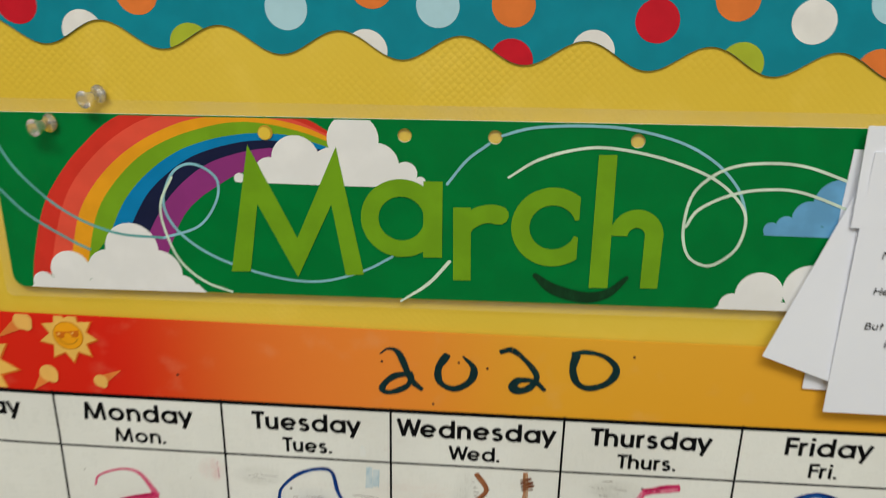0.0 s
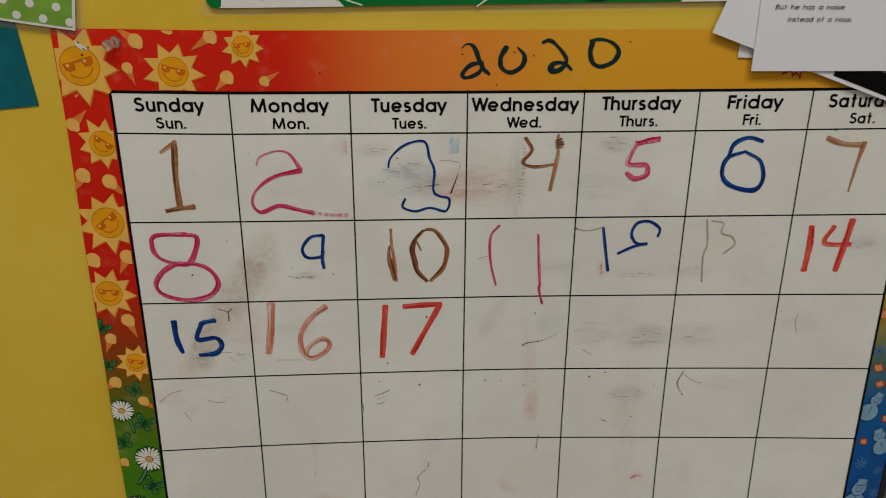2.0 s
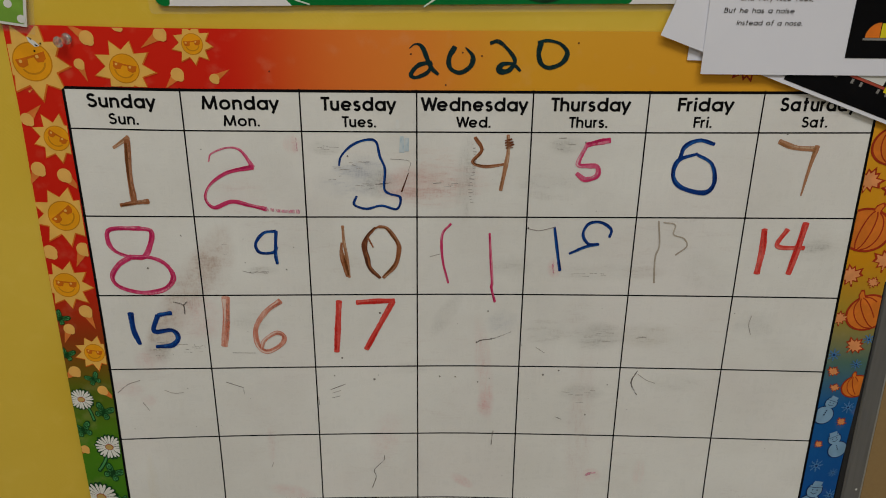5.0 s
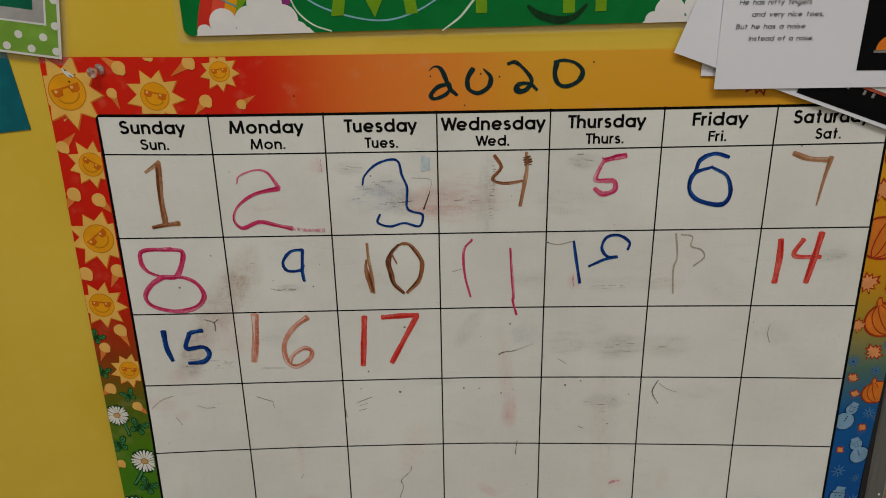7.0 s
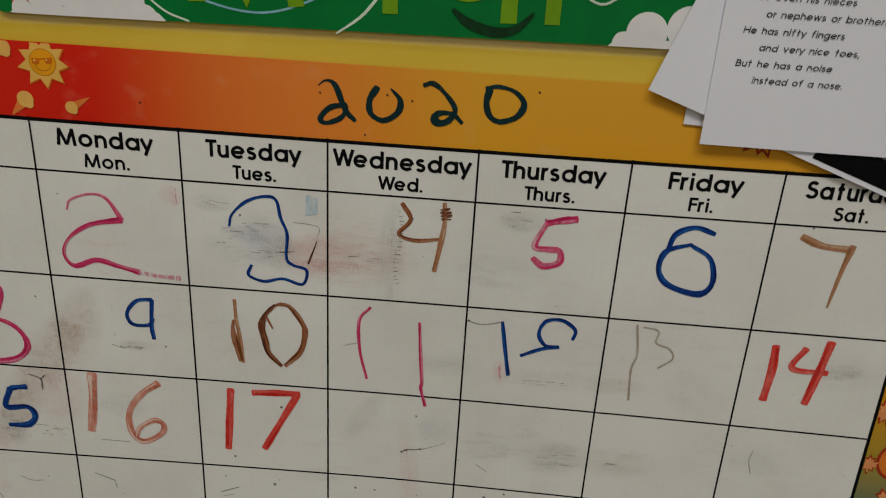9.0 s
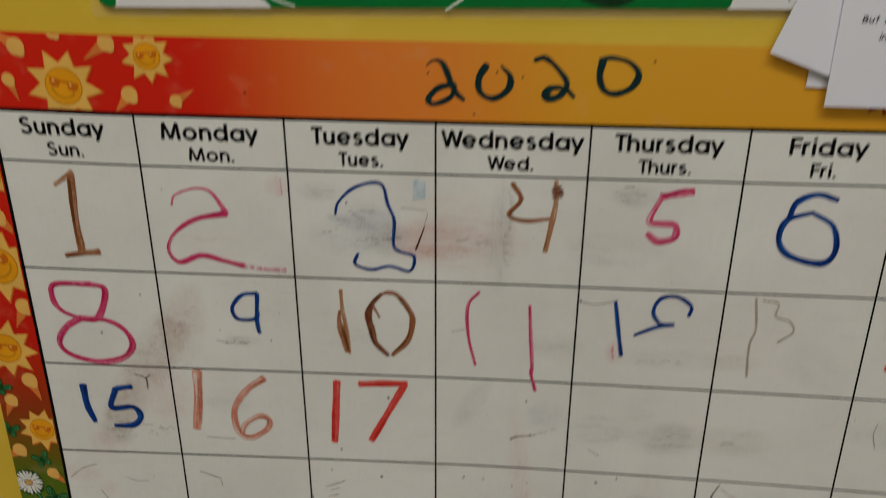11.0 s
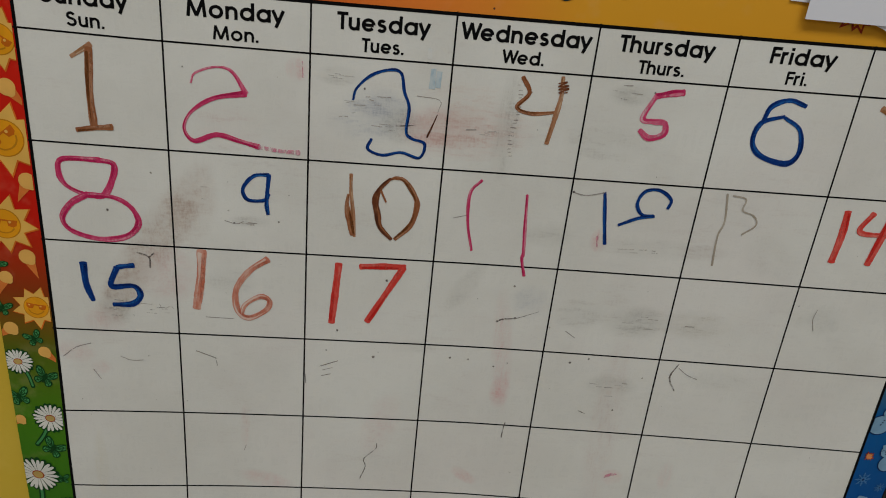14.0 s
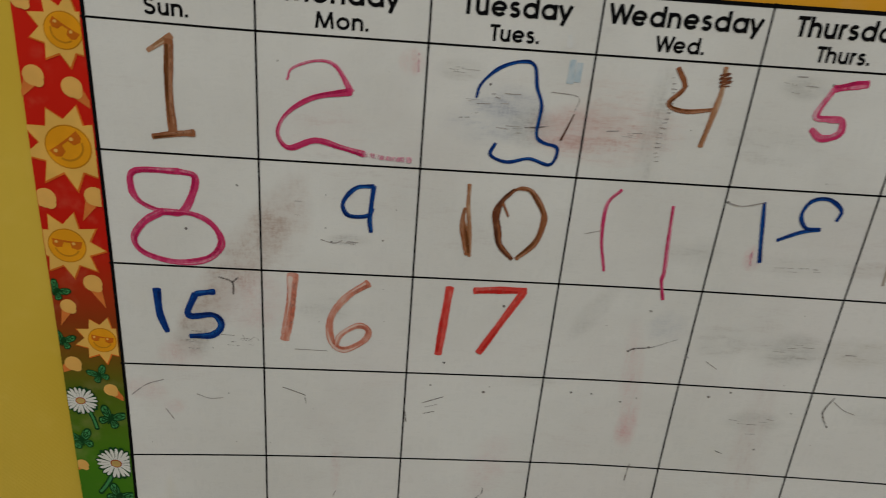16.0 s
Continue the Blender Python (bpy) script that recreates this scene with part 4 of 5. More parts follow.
        f.ribbon(mid[1:-1], wide[1:-1], ink, layer + up, smooth=1, cap=0.3)


def number(*strokes, label="", thick=1.0):
    f = Flat(on_sheet, OUT + 0.40)
    for i, (pts, w, m) in enumerate(strokes):
        marker(f, pts, [1.15 * thick * x for x in ([w] * len(pts) if isinstance(w, (int, float)) else w)], m, 2.6 * i)
    panel_part("handwritten_number", f, label)


number(([(25.2, 37), (35.3, 30)], [1.6, 2.4], "tan"), ([(34.2, 31.9), (32.8, 53.7), (33.3, 71.3)], 3.3, "brown"), ([(24.4, 74.5), (32.5, 72.9), (42.5, 71.7)], [2.4, 2.2, 3.0], "brown"), label="brown marker numeral one")
number(([(83, 45), (85.4, 39.7), (95.5, 35.9), (103.6, 37.7), (110.3, 48.4)], [0.7, 0.8, 0.9, 1.2, 2.2], "pale_pink"), ([(110.3, 48.4), (94, 52.2), (82.6, 60.2), (78.7, 69.3), (83.6, 75.8), (95.1, 71.6), (106.3, 74.1), (116.7, 76.7)], [2.4, 1.8, 1.3, 1.2, 1.8, 2.2, 1.8, 2.2], "pink"), ([(116.7, 76.7), (127, 78), (137.7, 78.3)], [2.0, 1.5, 2.2], "faint_pink"), label="magenta marker numeral two", thick=1.16)
number(([(164.4, 47.2), (166, 41), (173, 33.8), (182, 30.3), (188, 31.6), (190.2, 40.9), (193.2, 49.4), (192.6, 62.2), (195.8, 66), (202.7, 68.5), (200.5, 76.5), (190.6, 74.2), (181, 76.4), (173.2, 73.5), (174.8, 67.7)], [1.0, 1.0] + [1.3] * 13, "blue"), label="blue marker numeral, written over", thick=1.08)
number(([(249.7, 28.4), (254.1, 36.6), (248.6, 44.5), (256.7, 47.5), (270.8, 45.6)], [1.6, 1.7, 1.5, 1.6, 1.3], "brown"), ([(270.2, 26.8), (270.7, 37.2), (269, 50.1), (266.8, 63.4)], [1.4, 1.8, 2.0, 1.6], "tan"), ([(268.3, 30.4), (272.6, 29.4), (268.5, 32.0), (273.4, 31.2), (268.8, 33.6), (273.9, 32.8), (269.2, 35.2), (273.6, 34.8)], [0.4, 0.7, 0.5, 0.7, 0.5, 0.7, 0.5, 0.4], "dense_brown"), label="brown marker numeral four with a scribble", thick=1.15)
number(([(334.1, 30.1), (327, 31.3), (319.8, 33.2)], [2.9, 2.7, 2.4], "pink"), ([(319.8, 33.2), (315.2, 45.4), (321.4, 46.8), (327.4, 47.4), (327.8, 53.4), (320.5, 56), (314.7, 52)], [2.0, 2.2, 2.4, 2.4, 2.6, 2.6, 2.2], "pale_pink"), label="magenta marker numeral five", thick=1.15)
number(([(399.9, 32.5), (390.3, 30), (381.7, 34), (379.2, 42.2)], [1.5, 1.8, 2.0, 1.6], "blue"), ([(390, 38.7), (378.5, 43.2), (376.4, 53.5), (382.7, 61.3), (397.8, 64.7), (403.2, 57.6), (400, 45.5), (390.2, 39.3)], [1.2, 1.9, 1.9, 2.0, 2.2, 1.9, 1.6, 1.2], "blue"), label="blue marker numeral six", thick=1.28)
number(([(440.6, 30.7), (451.0, 34.6), (464.3, 35.6)], [3.0, 2.9, 2.8], "tan"), ([(465.1, 33.7), (462.6, 47.3), (460.2, 66.4)], [2.8, 2.0, 0.9], "tan"), label="tan marker numeral seven")
number(([(34.4, 90.2), (15.5, 91), (12.7, 98.3), (15.6, 105.2), (23.8, 109.4), (34.3, 110.1), (40.1, 100.4), (41.3, 92.1), (34.4, 90.2)], [2.2, 1.8, 2.2, 1.7, 1.4, 2.2, 2.5, 2.0, 1.8], "pink"), ([(26.6, 109.6), (17.3, 115.5), (11.9, 124.3), (16.3, 131.5), (30.7, 135.4), (44.9, 133), (51.9, 124.9), (48.4, 115.5), (39.1, 110.4), (25.6, 110.1)], [2.2, 2.4, 2.0, 1.7, 2.0, 2.3, 2.3, 1.8, 1.7, 2.2], "pink"), label="magenta marker numeral eight", thick=1.28)
number(([(121.8, 91.9), (113.6, 93.3), (108, 100.7), (110.5, 106.9), (119.3, 106.7), (121.7, 102.9)], 1.5, "blue"), ([(121.8, 91.9), (120.5, 107.2), (121.2, 114.8)], 1.6, "blue"), label="blue marker numeral nine", thick=1.20)
number(([(165.1, 88.3), (165.5, 99.0), (166.9, 109.5), (168.3, 125.0)], [1.7, 1.6, 2.0, 1.4], "tan"), ([(164.0, 100.0), (163.6, 106.5), (165.2, 114.5), (167.2, 124.0)], [1.0, 2.2, 3.4, 2.0], "brown"),
       ([(190.7, 125.1), (198.9, 115.8), (201.5, 104.8), (200.0, 98.6), (194.1, 90.2), (189.3, 88.8), (186.5, 89.7)], [2.0, 2.6, 2.6, 2.4, 2.0, 1.6, 1.2], "brown"), ([(186.2, 89.4), (181.1, 95.3), (178.8, 102.3), (180.4, 110.7), (182.2, 118.1), (188.7, 125.3)], [1.3, 2.2, 3.2, 3.0, 2.6, 1.6], "dense_brown"),
       ([(181.6, 96.8), (184.6, 103.1)], [1.0, 0.8], "brown"), label="brown marker numeral ten")
number(([(235.4, 86.8), (229.8, 94.8), (230.3, 112.4), (234.2, 129.3)], [1.2, 1.5, 1.4, 1.1], "pink"), ([(260.9, 93.4), (262.1, 109.9), (263.6, 128.1), (263.3, 132.8), (266, 143.3)], [1.2, 1.5, 1.7, 1.5, 1.4], "pink"), label="magenta marker numeral eleven")
number(([(303.1, 88.9), (306.1, 106.3), (308.6, 119.8)], [1.4, 1.6, 1.5], "blue"), ([(339.5, 95.9), (340.2, 90.3), (333, 85.4), (325.1, 86.7), (322.1, 93.9), (325.9, 100.3), (332.7, 100.8), (324.4, 102.6), (314, 107.5)], [1.2, 1.5, 1.5, 1.5, 1.5, 1.5, 1.4, 1.5, 1.4], "blue"), ([(286.7, 90.2), (293.4, 91.2), (303.1, 88.9)], 0.4, "pale_scratch"), label="blue marker numeral twelve, its two mirrored", thick=1.15)
number(([(370.7, 84.6), (373, 101), (371.2, 110.2), (372.4, 128.2)], 1.0, "rubbed_grey"), ([(374, 85.4), (381.7, 87), (381.5, 93.6), (388.5, 96.4), (391.1, 101.8), (384.4, 108)], 0.8, "rubbed_grey"), label="faint grey numeral thirteen")
number(([(440.6, 89.8), (441.3, 103.6), (440.2, 120.6)], 3.7, "red"), ([(455.6, 89.8), (450.9, 101.2), (468.6, 102.4)], [3.2, 2.6, 2.8], "red"), ([(466.9, 85.4), (464.6, 101.3), (461.2, 120.6)], 3.7, "red"), label="red marker numeral fourteen")
number(([(20.1, 150.4), (20.6, 163.4), (23.6, 173.7)], [3.0, 2.8, 2.2], "blue"), ([(47.4, 150.4), (42, 151.2), (38.1, 152.1)], 2.2, "blue"), ([(38.1, 152.1), (34.3, 163.8), (46.3, 163.2), (49.9, 168.8), (45.3, 174.5), (34.4, 175.6)], [2.6, 2.4, 2.3, 2.6, 2.6, 2.0], "blue"), label="blue marker numeral fifteen", thick=1.15)
number(([(84.9, 139.1), (83.7, 156.4), (80.7, 175.6)], [3.8, 3.6, 3.4], "rubbed_red"), ([(121, 142.1), (110.7, 150.1), (103.2, 162.4), (103.9, 175.7), (110.1, 180.3), (119.7, 174.8), (121.9, 168.6), (116.7, 166), (108.2, 171.8), (105.9, 179.2)], [3.0, 2.6, 2.6, 2.6, 2.4, 2.4, 2.3, 2.3, 2.0, 1.6], "rubbed_red"), label="half-rubbed red numeral sixteen", thick=1.18)
number(([(160.5, 142.4), (159, 161.6), (157.5, 181)], 3.3, "red"), ([(172.5, 143.5), (185, 142.6), (197.8, 142.3)], 3.0, "red"), ([(197.0, 142.6), (188, 159.8), (178, 179.1)], [3.0, 3.0, 2.8], "red"), label="red marker numeral seventeen", thick=1.08)

# year on the top band
YEAR = []
for i, (pts, w) in enumerate([
    ([(209.2, -26.4), (212.7, -28.9), (217, -26.8), (221.7, -15.7), (226.4, -10.8)], [0.5, 0.9, 2.2, 2.5, 1.6]), ([(222.3, -18.2), (214.6, -16.3), (210, -11), (212.9, -8.9), (220, -12.1), (222.4, -17.5)], [2.0, 2.3, 2.3, 1.9, 2.1, 1.6]),
    ([(236.3, -27.4), (232.9, -21.1), (233.7, -14.7), (239.5, -12), (245.8, -15.9), (247, -21.9), (242.6, -27.1)], [2.6, 2.7, 2.2, 2.2, 2.6, 2.4, 0.6]),
    ([(257.4, -29.7), (261.9, -30.8), (267.4, -26.6), (272.3, -19.7), (269.8, -14.3), (265.6, -12.6), (262.8, -14.3), (265.3, -17.3), (271.4, -17.2), (275.9, -13.3)], [1.8, 2.1, 1.8, 2.2, 2.4, 3.0, 3.2, 2.4, 1.8, 1.6]),
    ([(287.4, -30), (286.4, -23.3), (288.6, -17.3), (293.7, -15.3), (300.7, -18.2), (303.5, -24.2), (299.2, -29.4), (292, -31.4), (285.6, -30.6)], [2.8, 2.6, 2.3, 2.2, 2.5, 2.6, 1.6, 1.7, 1.2]),
]):
    if i != 1:
        YEAR.append(Flat(on_sheet, OUT + 0.25))
    marker(YEAR[-1], pts, [1.12 * x for x in w], "teal_ink", 1.2 * i)
for f in YEAR:
    child("handwritten_digit", f.mesh("handwritten_digit"), border, "year digit in dark teal marker")
f = Flat(on_sheet, OUT + 0.25)
for u, v in ((252.5, -22), (231, -4.4), (310, -30), (125, -12), (210, -23), (241, -24)):
    f.disc(u, v, 0.55, "dark_brown", 0, n=8)
child("ink_specks", f.mesh("ink_specks"), border)["kind"] = "stuff"

# scratches, dots and rubbed strokes on the panel
rng = random.Random(14)
f = Flat(on_sheet, OUT + 0.36)
for pts, w, m in [
    ([(50, 142.4), (56, 144.7), (56.4, 151)], 0.9, "scratch"), ([(58.7, 142.3), (56, 145)], 0.8, "scratch"), ([(79.4, 204.4), (86, 207), (90.9, 209)], 0.5, "scratch"), ([(90.5, 209), (91.2, 214)], 0.4, "scratch"),
    ([(35.8, 210.1), (42, 212.6), (48.6, 212.1)], 0.4, "pale_scratch"), ([(151.3, 211.8), (162.2, 207.3)], 0.5, "scratch"), ([(152.6, 218.5), (158.1, 216.9)], 0.4, "scratch"), ([(153, 214.4), (159, 212.4)], 0.35, "pale_scratch"),
    ([(188.8, 268.6), (188.2, 273), (181.2, 281), (182.5, 287), (179.5, 296.8)], 0.55, "scratch"), ([(85.8, 181), (101.6, 181.4)], 0.4, "pale_scratch"), ([(3.4, 211.3), (11, 205), (19.5, 201.9)], 0.5, "pale_scratch"), ([(19.7, 219.7), (23.4, 226.1)], 0.5, "pale_scratch"),
    ([(254.3, 174.4), (257.5, 172.6), (264.8, 171.6), (271, 169.2), (278.1, 165.9)], [0.9, 0.8, 0.5, 0.35, 0.2], "scratch"), ([(368.3, 195.3), (364.9, 203), (365.5, 208), (369.4, 214.3)], [0.6, 1.0, 1.0, 0.7], "scratch"), ([(369, 198), (375, 202.5), (381.6, 205)], 0.4, "pale_scratch"),
    ([(267.3, 258.6), (267.6, 252), (268.3, 247.3)], 0.7, "scratch"), ([(312.6, 234.2), (317, 236)], 0.5, "scratch"), ([(442.8, 165.4), (440.6, 158), (441.6, 151.6)], 0.5, "pale_scratch"), ([(196.8, 42.7), (208.8, 44.2), (207.9, 51.1)], 0.35, "pale_scratch"),
    ([(208, 52.1), (206, 58), (203.7, 64.4)], [0.5, 0.8, 1.1], "dark_brown"), ([(187, 59.6), (192, 59.2), (197, 58.4)], [0.3, 0.8, 0.4], "scratch"), ([(222, 110), (229, 108)], 0.4, "pale_scratch"), ([(98, 120), (104, 121.5), (108, 120)], 0.4, "pale_scratch"), ([(143, 218), (143.4, 224)], 0.5, "scratch"), ([(106, 277), (107.5, 273)], 0.4, "pale_scratch"),
    ([(60, 174), (62, 177.5), (66, 175), (68, 177)], 0.3, "smear"), ([(327, 222), (332, 221.7)], 0.4, "smear"), ([(296, 178), (302, 182)], 0.4, "pale_scratch"),
]:
    f.ribbon(pts, w, m, smooth=4)
for u, v, r in [(286, 89.8, 0.7), (261.6, 150.4, 0.7), (302, 199.5, 0.8), (285.8, 176, 0.6), (256, 206, 0.6), (183, 203.4, 0.9), (186, 200, 0.5), (255, 36.2, 0.6), (170, 41, 0.6), (319.2, 31.5, 0.7), (79, 37, 0.5), (100, 114, 0.5), (103, 121, 0.5), (36, 118, 0.7), (188, 151.5, 0.8),
                (229, 201.5, 0.7), (240, 202, 0.6), (264, 203, 0.6), (313, 196, 0.6), (341, 283, 0.6), (45, 182, 0.6), (60, 95, 0.4), (334, 232, 0.6), (348, 207, 0.5), (430, 150, 0.4), (445, 26, 0.6), (127, 119, 0.5), (161, 186, 0.7), (155, 200, 0.6), (52, 209, 0.6), (276, 286, 0.6), (254.4, 174.3, 0.7), (257.4, 172.8, 0.6), (259, 172.4, 0.5), (264.5, 171.5, 0.8)] + [(rng.uniform(2, 495), rng.uniform(28, 330), rng.uniform(0.15, 0.32)) for _ in range(45)]:
    f.disc(u, v, r, "scratch", n=8)
f.ribbon([(204.2, 28.0), (204.0, 38.4)], [2.6, 3.2], "blue_rub", cap=0.06)
f.ribbon([(207.2, 29.1), (207.0, 37.6)], [2.8, 2.6], "blue_rub", 0.5, cap=0.06)
f.ribbon([(201.4, 18.5), (201.6, 22.0)], [2.0, 2.6], "pale_blue_rub")
f.ribbon([(338, 284), (341, 282.2), (345, 281.4)], [1.6, 2.2, 1.2], "faint_pink", 0.2)
f.ribbon([(138.4, 29.6), (138.8, 37.4)], [0.4, 0.9], "faint_pink", 0.2)
f.ribbon([(304.0, 115.5), (304.6, 122.0)], [1.6, 0.9], "faint_pink", 0.2)
# broken upright streak beside the four, and rows of short dry ticks where ink was rubbed off
for i in range(18):
    v = 33 + 2.3 * i + rng.uniform(-0.5, 0.5)
    u = 248.6 + 1.2 * math.sin(i * 0.35)
    f.ribbon([(u - rng.uniform(0.2, 1.3), v), (u + rng.uniform(0.2, 1.6), v + rng.uniform(-0.3, 0.3))], rng.uniform(0.25, 0.6), "pale_scratch" if i % 3 else "smear", 0.2)
for u0, v0, du, dv, n in ((180, 46, 5, 2.5, 4), (166, 49, 9, 2, 4), (181, 59, 4, 4, 5), (161, 56, 6, 3, 2), (236, 59.5, 7, 1.6, 6), (156, 35.3, 4, 1.2, 5), (337, 168, 9, 6, 6), (368, 169, 7, 3, 3), (322, 215, 6, 3, 2), (335, 214, 6, 2.5, 3), (86, 103, 7, 3, 2), (58, 177, 6, 3, 7), (35, 176, 4, 4, 7), (306, 33, 6, 2, 5), (112, 120.5, 6, 1.5, 5), (330, 122, 12, 1.5, 6)):
    for _ in range(n):
        u, v, r = u0 + rng.gauss(0, du * 0.6), v0 + rng.gauss(0, dv * 0.6), rng.uniform(0.8, 3.2)
        f.ribbon([(u - r, v + rng.uniform(-0.3, 0.3)), (u + r, v + rng.uniform(-0.3, 0.3))], rng.uniform(0.2, 0.5), rng.choice(("smear", "smear", "smear", "pale_scratch")), 0.3 + 0.02 * _)
tagged(child("stray_mark", f.mesh("stray_mark"), panel, "dry marker specks and scratches"), kind="stuff")


# ---- printed pictures on the border ----
def border_part(name, f):
    child(name, f.mesh(name), border)


B0 = OUT + 0.35


def on_border(u, v, out):
    """The side strips' pictures, set in against the panel and drawn together a little downwards."""
    if u < 3 and v > 0:
        return on_sheet(u + ease(v / 25) * (2.2 + 0.0075 * v), v - 2.4 * ease((v - 90) / 160), out)
    if u > 495:
        return on_sheet(u - 1.0 - 0.0085 * v, v + 1.8 - 0.016 * v, out)
    return on_sheet(u, v, out)



def sun(u, v, r, tilt, seed, clip):
    rr = random.Random(seed)
    f = Flat(on_border, B0, 0.07)
    rays = 9
    star = []
    for i in range(rays * 2):
        a = math.tau * (i + 0.3) / (rays * 2)
        q = r * (1.22 if i % 2 else 1.92 + rr.uniform(-0.12, 0.12))
        star.append((u + q * math.cos(a), v + q * math.sin(a)))
    edge = [(u + (x - u) * 1.06 + 0.25, v + (y - v) * 1.06 + 0.3) for x, y in star]
    f.poly(clip(edge), "sun_edge", 0).poly(clip(star), "sun_ray", 1)
    f.disc(u, v, r * 1.0, "sun_line", 2, clip=clip).disc(u, v, r * 0.94, "sun_face", 3, clip=clip)
    for s in (-1, 1):
        lens = [(s * 0.14 * r, -0.30 * r), (s * 0.78 * r, -0.34 * r), (s * 0.74 * r, 0.02 * r), (s * 0.55 * r, 0.16 * r), (s * 0.25 * r, 0.10 * r)]
        f.poly(clip(turned(lens, u, v, tilt)), "shades", 4)
        f.disc(*turned([(s * 0.45 * r - 0.1 * r, -0.18 * r)], u, v, tilt)[0], 0.09 * r, "sun_ray", 6, n=8, clip=clip)
    f.poly(clip(turned([(-0.3 * r, -0.31 * r), (0.3 * r, -0.31 * r), (0.3 * r, -0.2 * r), (-0.3 * r, -0.2 * r)], u, v, tilt)), "shades", 5)
    smile = turned([(r * 0.62 * math.cos(radians(a)), r * 0.05 + r * 0.55 * math.sin(radians(a))) for a in range(20, 161, 20)], u, v, tilt)
    if clip(smile) and len(clip(smile)) >= len(smile):
        f.ribbon(smile, 0.09 * r, "sun_line", 4, 3, 0.01)
    border_part("sun_print", f)


def strip_left(p):
    return cut(cut(cut(p, -1, -0.0075, 31.7), 1, 0.0075, -3.4), 0, -1, 36.6) if p else p


def corner(p):
    """Outside the panel near its upper left corner."""
    p = cut(cut(p, -1, 0, 27.8), 0, -1, 36.6)
    return p


def band(p):
    return cut(cut(p, 0, -1, 36.6), 0, 1, -1.6)


def corner_sun_clip(p):
    # the corner sun is cut by the slanting line through the panel's corner
    return cut(corner(p), 0.7, 0.72, 0.5)


sun(-14.8, -15.4, 11.8, -16, 1, corner_sun_clip)
sun(39, -12.6, 9.0, 13, 2, band)
sun(80.9, -27.8, 6.4, -6, 3, band)
sun(-11, 31.6, 8.0, 34, 4, strip_left)
sun(-15.5, 82, 10.2, -38, 5, strip_left)
sun(-22.4, 130.4, 8.8, 6, 6, strip_left)
sun(-12, 181.6, 7.0, 8, 7, strip_left)


def ice_cream(u, v, tu, tv, r, clip):
    f = Flat(on_border, B0, 0.07)
    d = Vector((tu - u, tv - v)).normalized()
    n = Vector((-d.y, d.x)) * r * 0.82
    f.poly(clip([(u + n.x, v + n.y), (tu, tv), (u - n.x, v - n.y)]), "cone")
    f.disc(u, v, r, "scoop", 1, clip=clip, n=18)
    f.disc(u + r * 0.4, v + r * 0.55, r * 0.55, "scoop", 2, clip=clip, n=12)
    border_part("ice_cream_print", f)


for row in [(19.3, -30.3, 7.8, -38.4, 4.3), (12.5, -14.7, 16.1, -4.0, 3.2), (62.5, -33.5, 50.3, -25.0, 4.0), (70, -9.7, 62.0, -0.9, 4.0), (91.9, -7.3, 101.5, -13.0, 3.0), (38, -38, 36, -46, 3.5)]:
    ice_cream(*row, band)
for row in [(-26.8, 19.9, -15.6, 10.6, 4.0), (-26.1, 51.1, -33.5, 62, 4.5), (-10.6, 55.1, -1.0, 66, 4.5), (-29.0, 106.9, -36, 112, 4.8), (-7, 104.8, -13.6, 117.4, 4.6), (-13, 149.7, -8.2, 163.4, 4.5), (-26.2, 163.1, -31, 174.4, 3.8), (-27.9, 196.2, -37.5, 203.5, 4.2), (-10.9, 211.3, -2, 220, 3.6), (-31.0, 261, -40, 268, 3.4), (-20, 2.5, -12, -3, 0.6)]:
    ice_cream(*row, strip_left)


def butterfly(u, v, s, turn):
    """Four rounded wings, dark outlines and veins on a slightly lighter green."""
    f = Flat(on_border, B0, 0.05)
    wings = [[(0, 0), (0.22, -0.55), (0.66, -0.92), (1.0, -0.82), (0.92, -0.35), (0.45, 0.05)], [(0, 0.05), (0.45, 0.10), (0.78, 0.34), (0.68, 0.74), (0.34, 0.80), (0.08, 0.38)]]
    for k in (1, -1):
        for w in wings:
            q = [(x, y) for x, y, _ in curve_through(w + w[:1], [1] * (len(w) + 1), 3)][:-1]
            mx, my = sum(x for x, y in q) / len(q), sum(y for x, y in q) / len(q)
            for grow, m, layer in ((1.14, "fly_dark", 0), (0.88, "fly", 2), (0.50, "fly_dark", 3), (0.34, "fly", 4)):
                shape = [(k * (mx + (x - mx) * grow), my + (y - my) * grow) for x, y in q]
                f.poly(strip_left(turned(shape, u, v, turn, s)), m, layer)
            for tip in (q[len(q) // 3], q[len(q) // 2], q[2 * len(q) // 3]):
                d = math.hypot(*tip) or 1
                nx, ny = -tip[1] / d * 0.035, tip[0] / d * 0.035
                vein = [(k * nx, ny), (k * (tip[0] + nx), tip[1] + ny), (k * (tip[0] - nx), tip[1] - ny), (-k * nx, -ny)]
                f.poly(strip_left(turned(vein, u, v, turn, s)), "fly_dark", 5)
    f.poly(strip_left(turned([(-0.06, -0.5), (0.06, -0.5), (0.07, 0.6), (-0.07, 0.6)], u, v, turn, s)), "fly_dark", 6)
    border_part("butterfly_print", f)


for row in [(-30.5, 155, 5, 40), (-31, 183, 5, 20), (-15.8, 202.4, 5, -25), (-12.7, 229, 6.5, 25), (-29.5, 244.2, 6.5, -15), (-13.3, 280.6, 7, 30), (-10, 304, 4, 0)]:
    butterfly(*row)


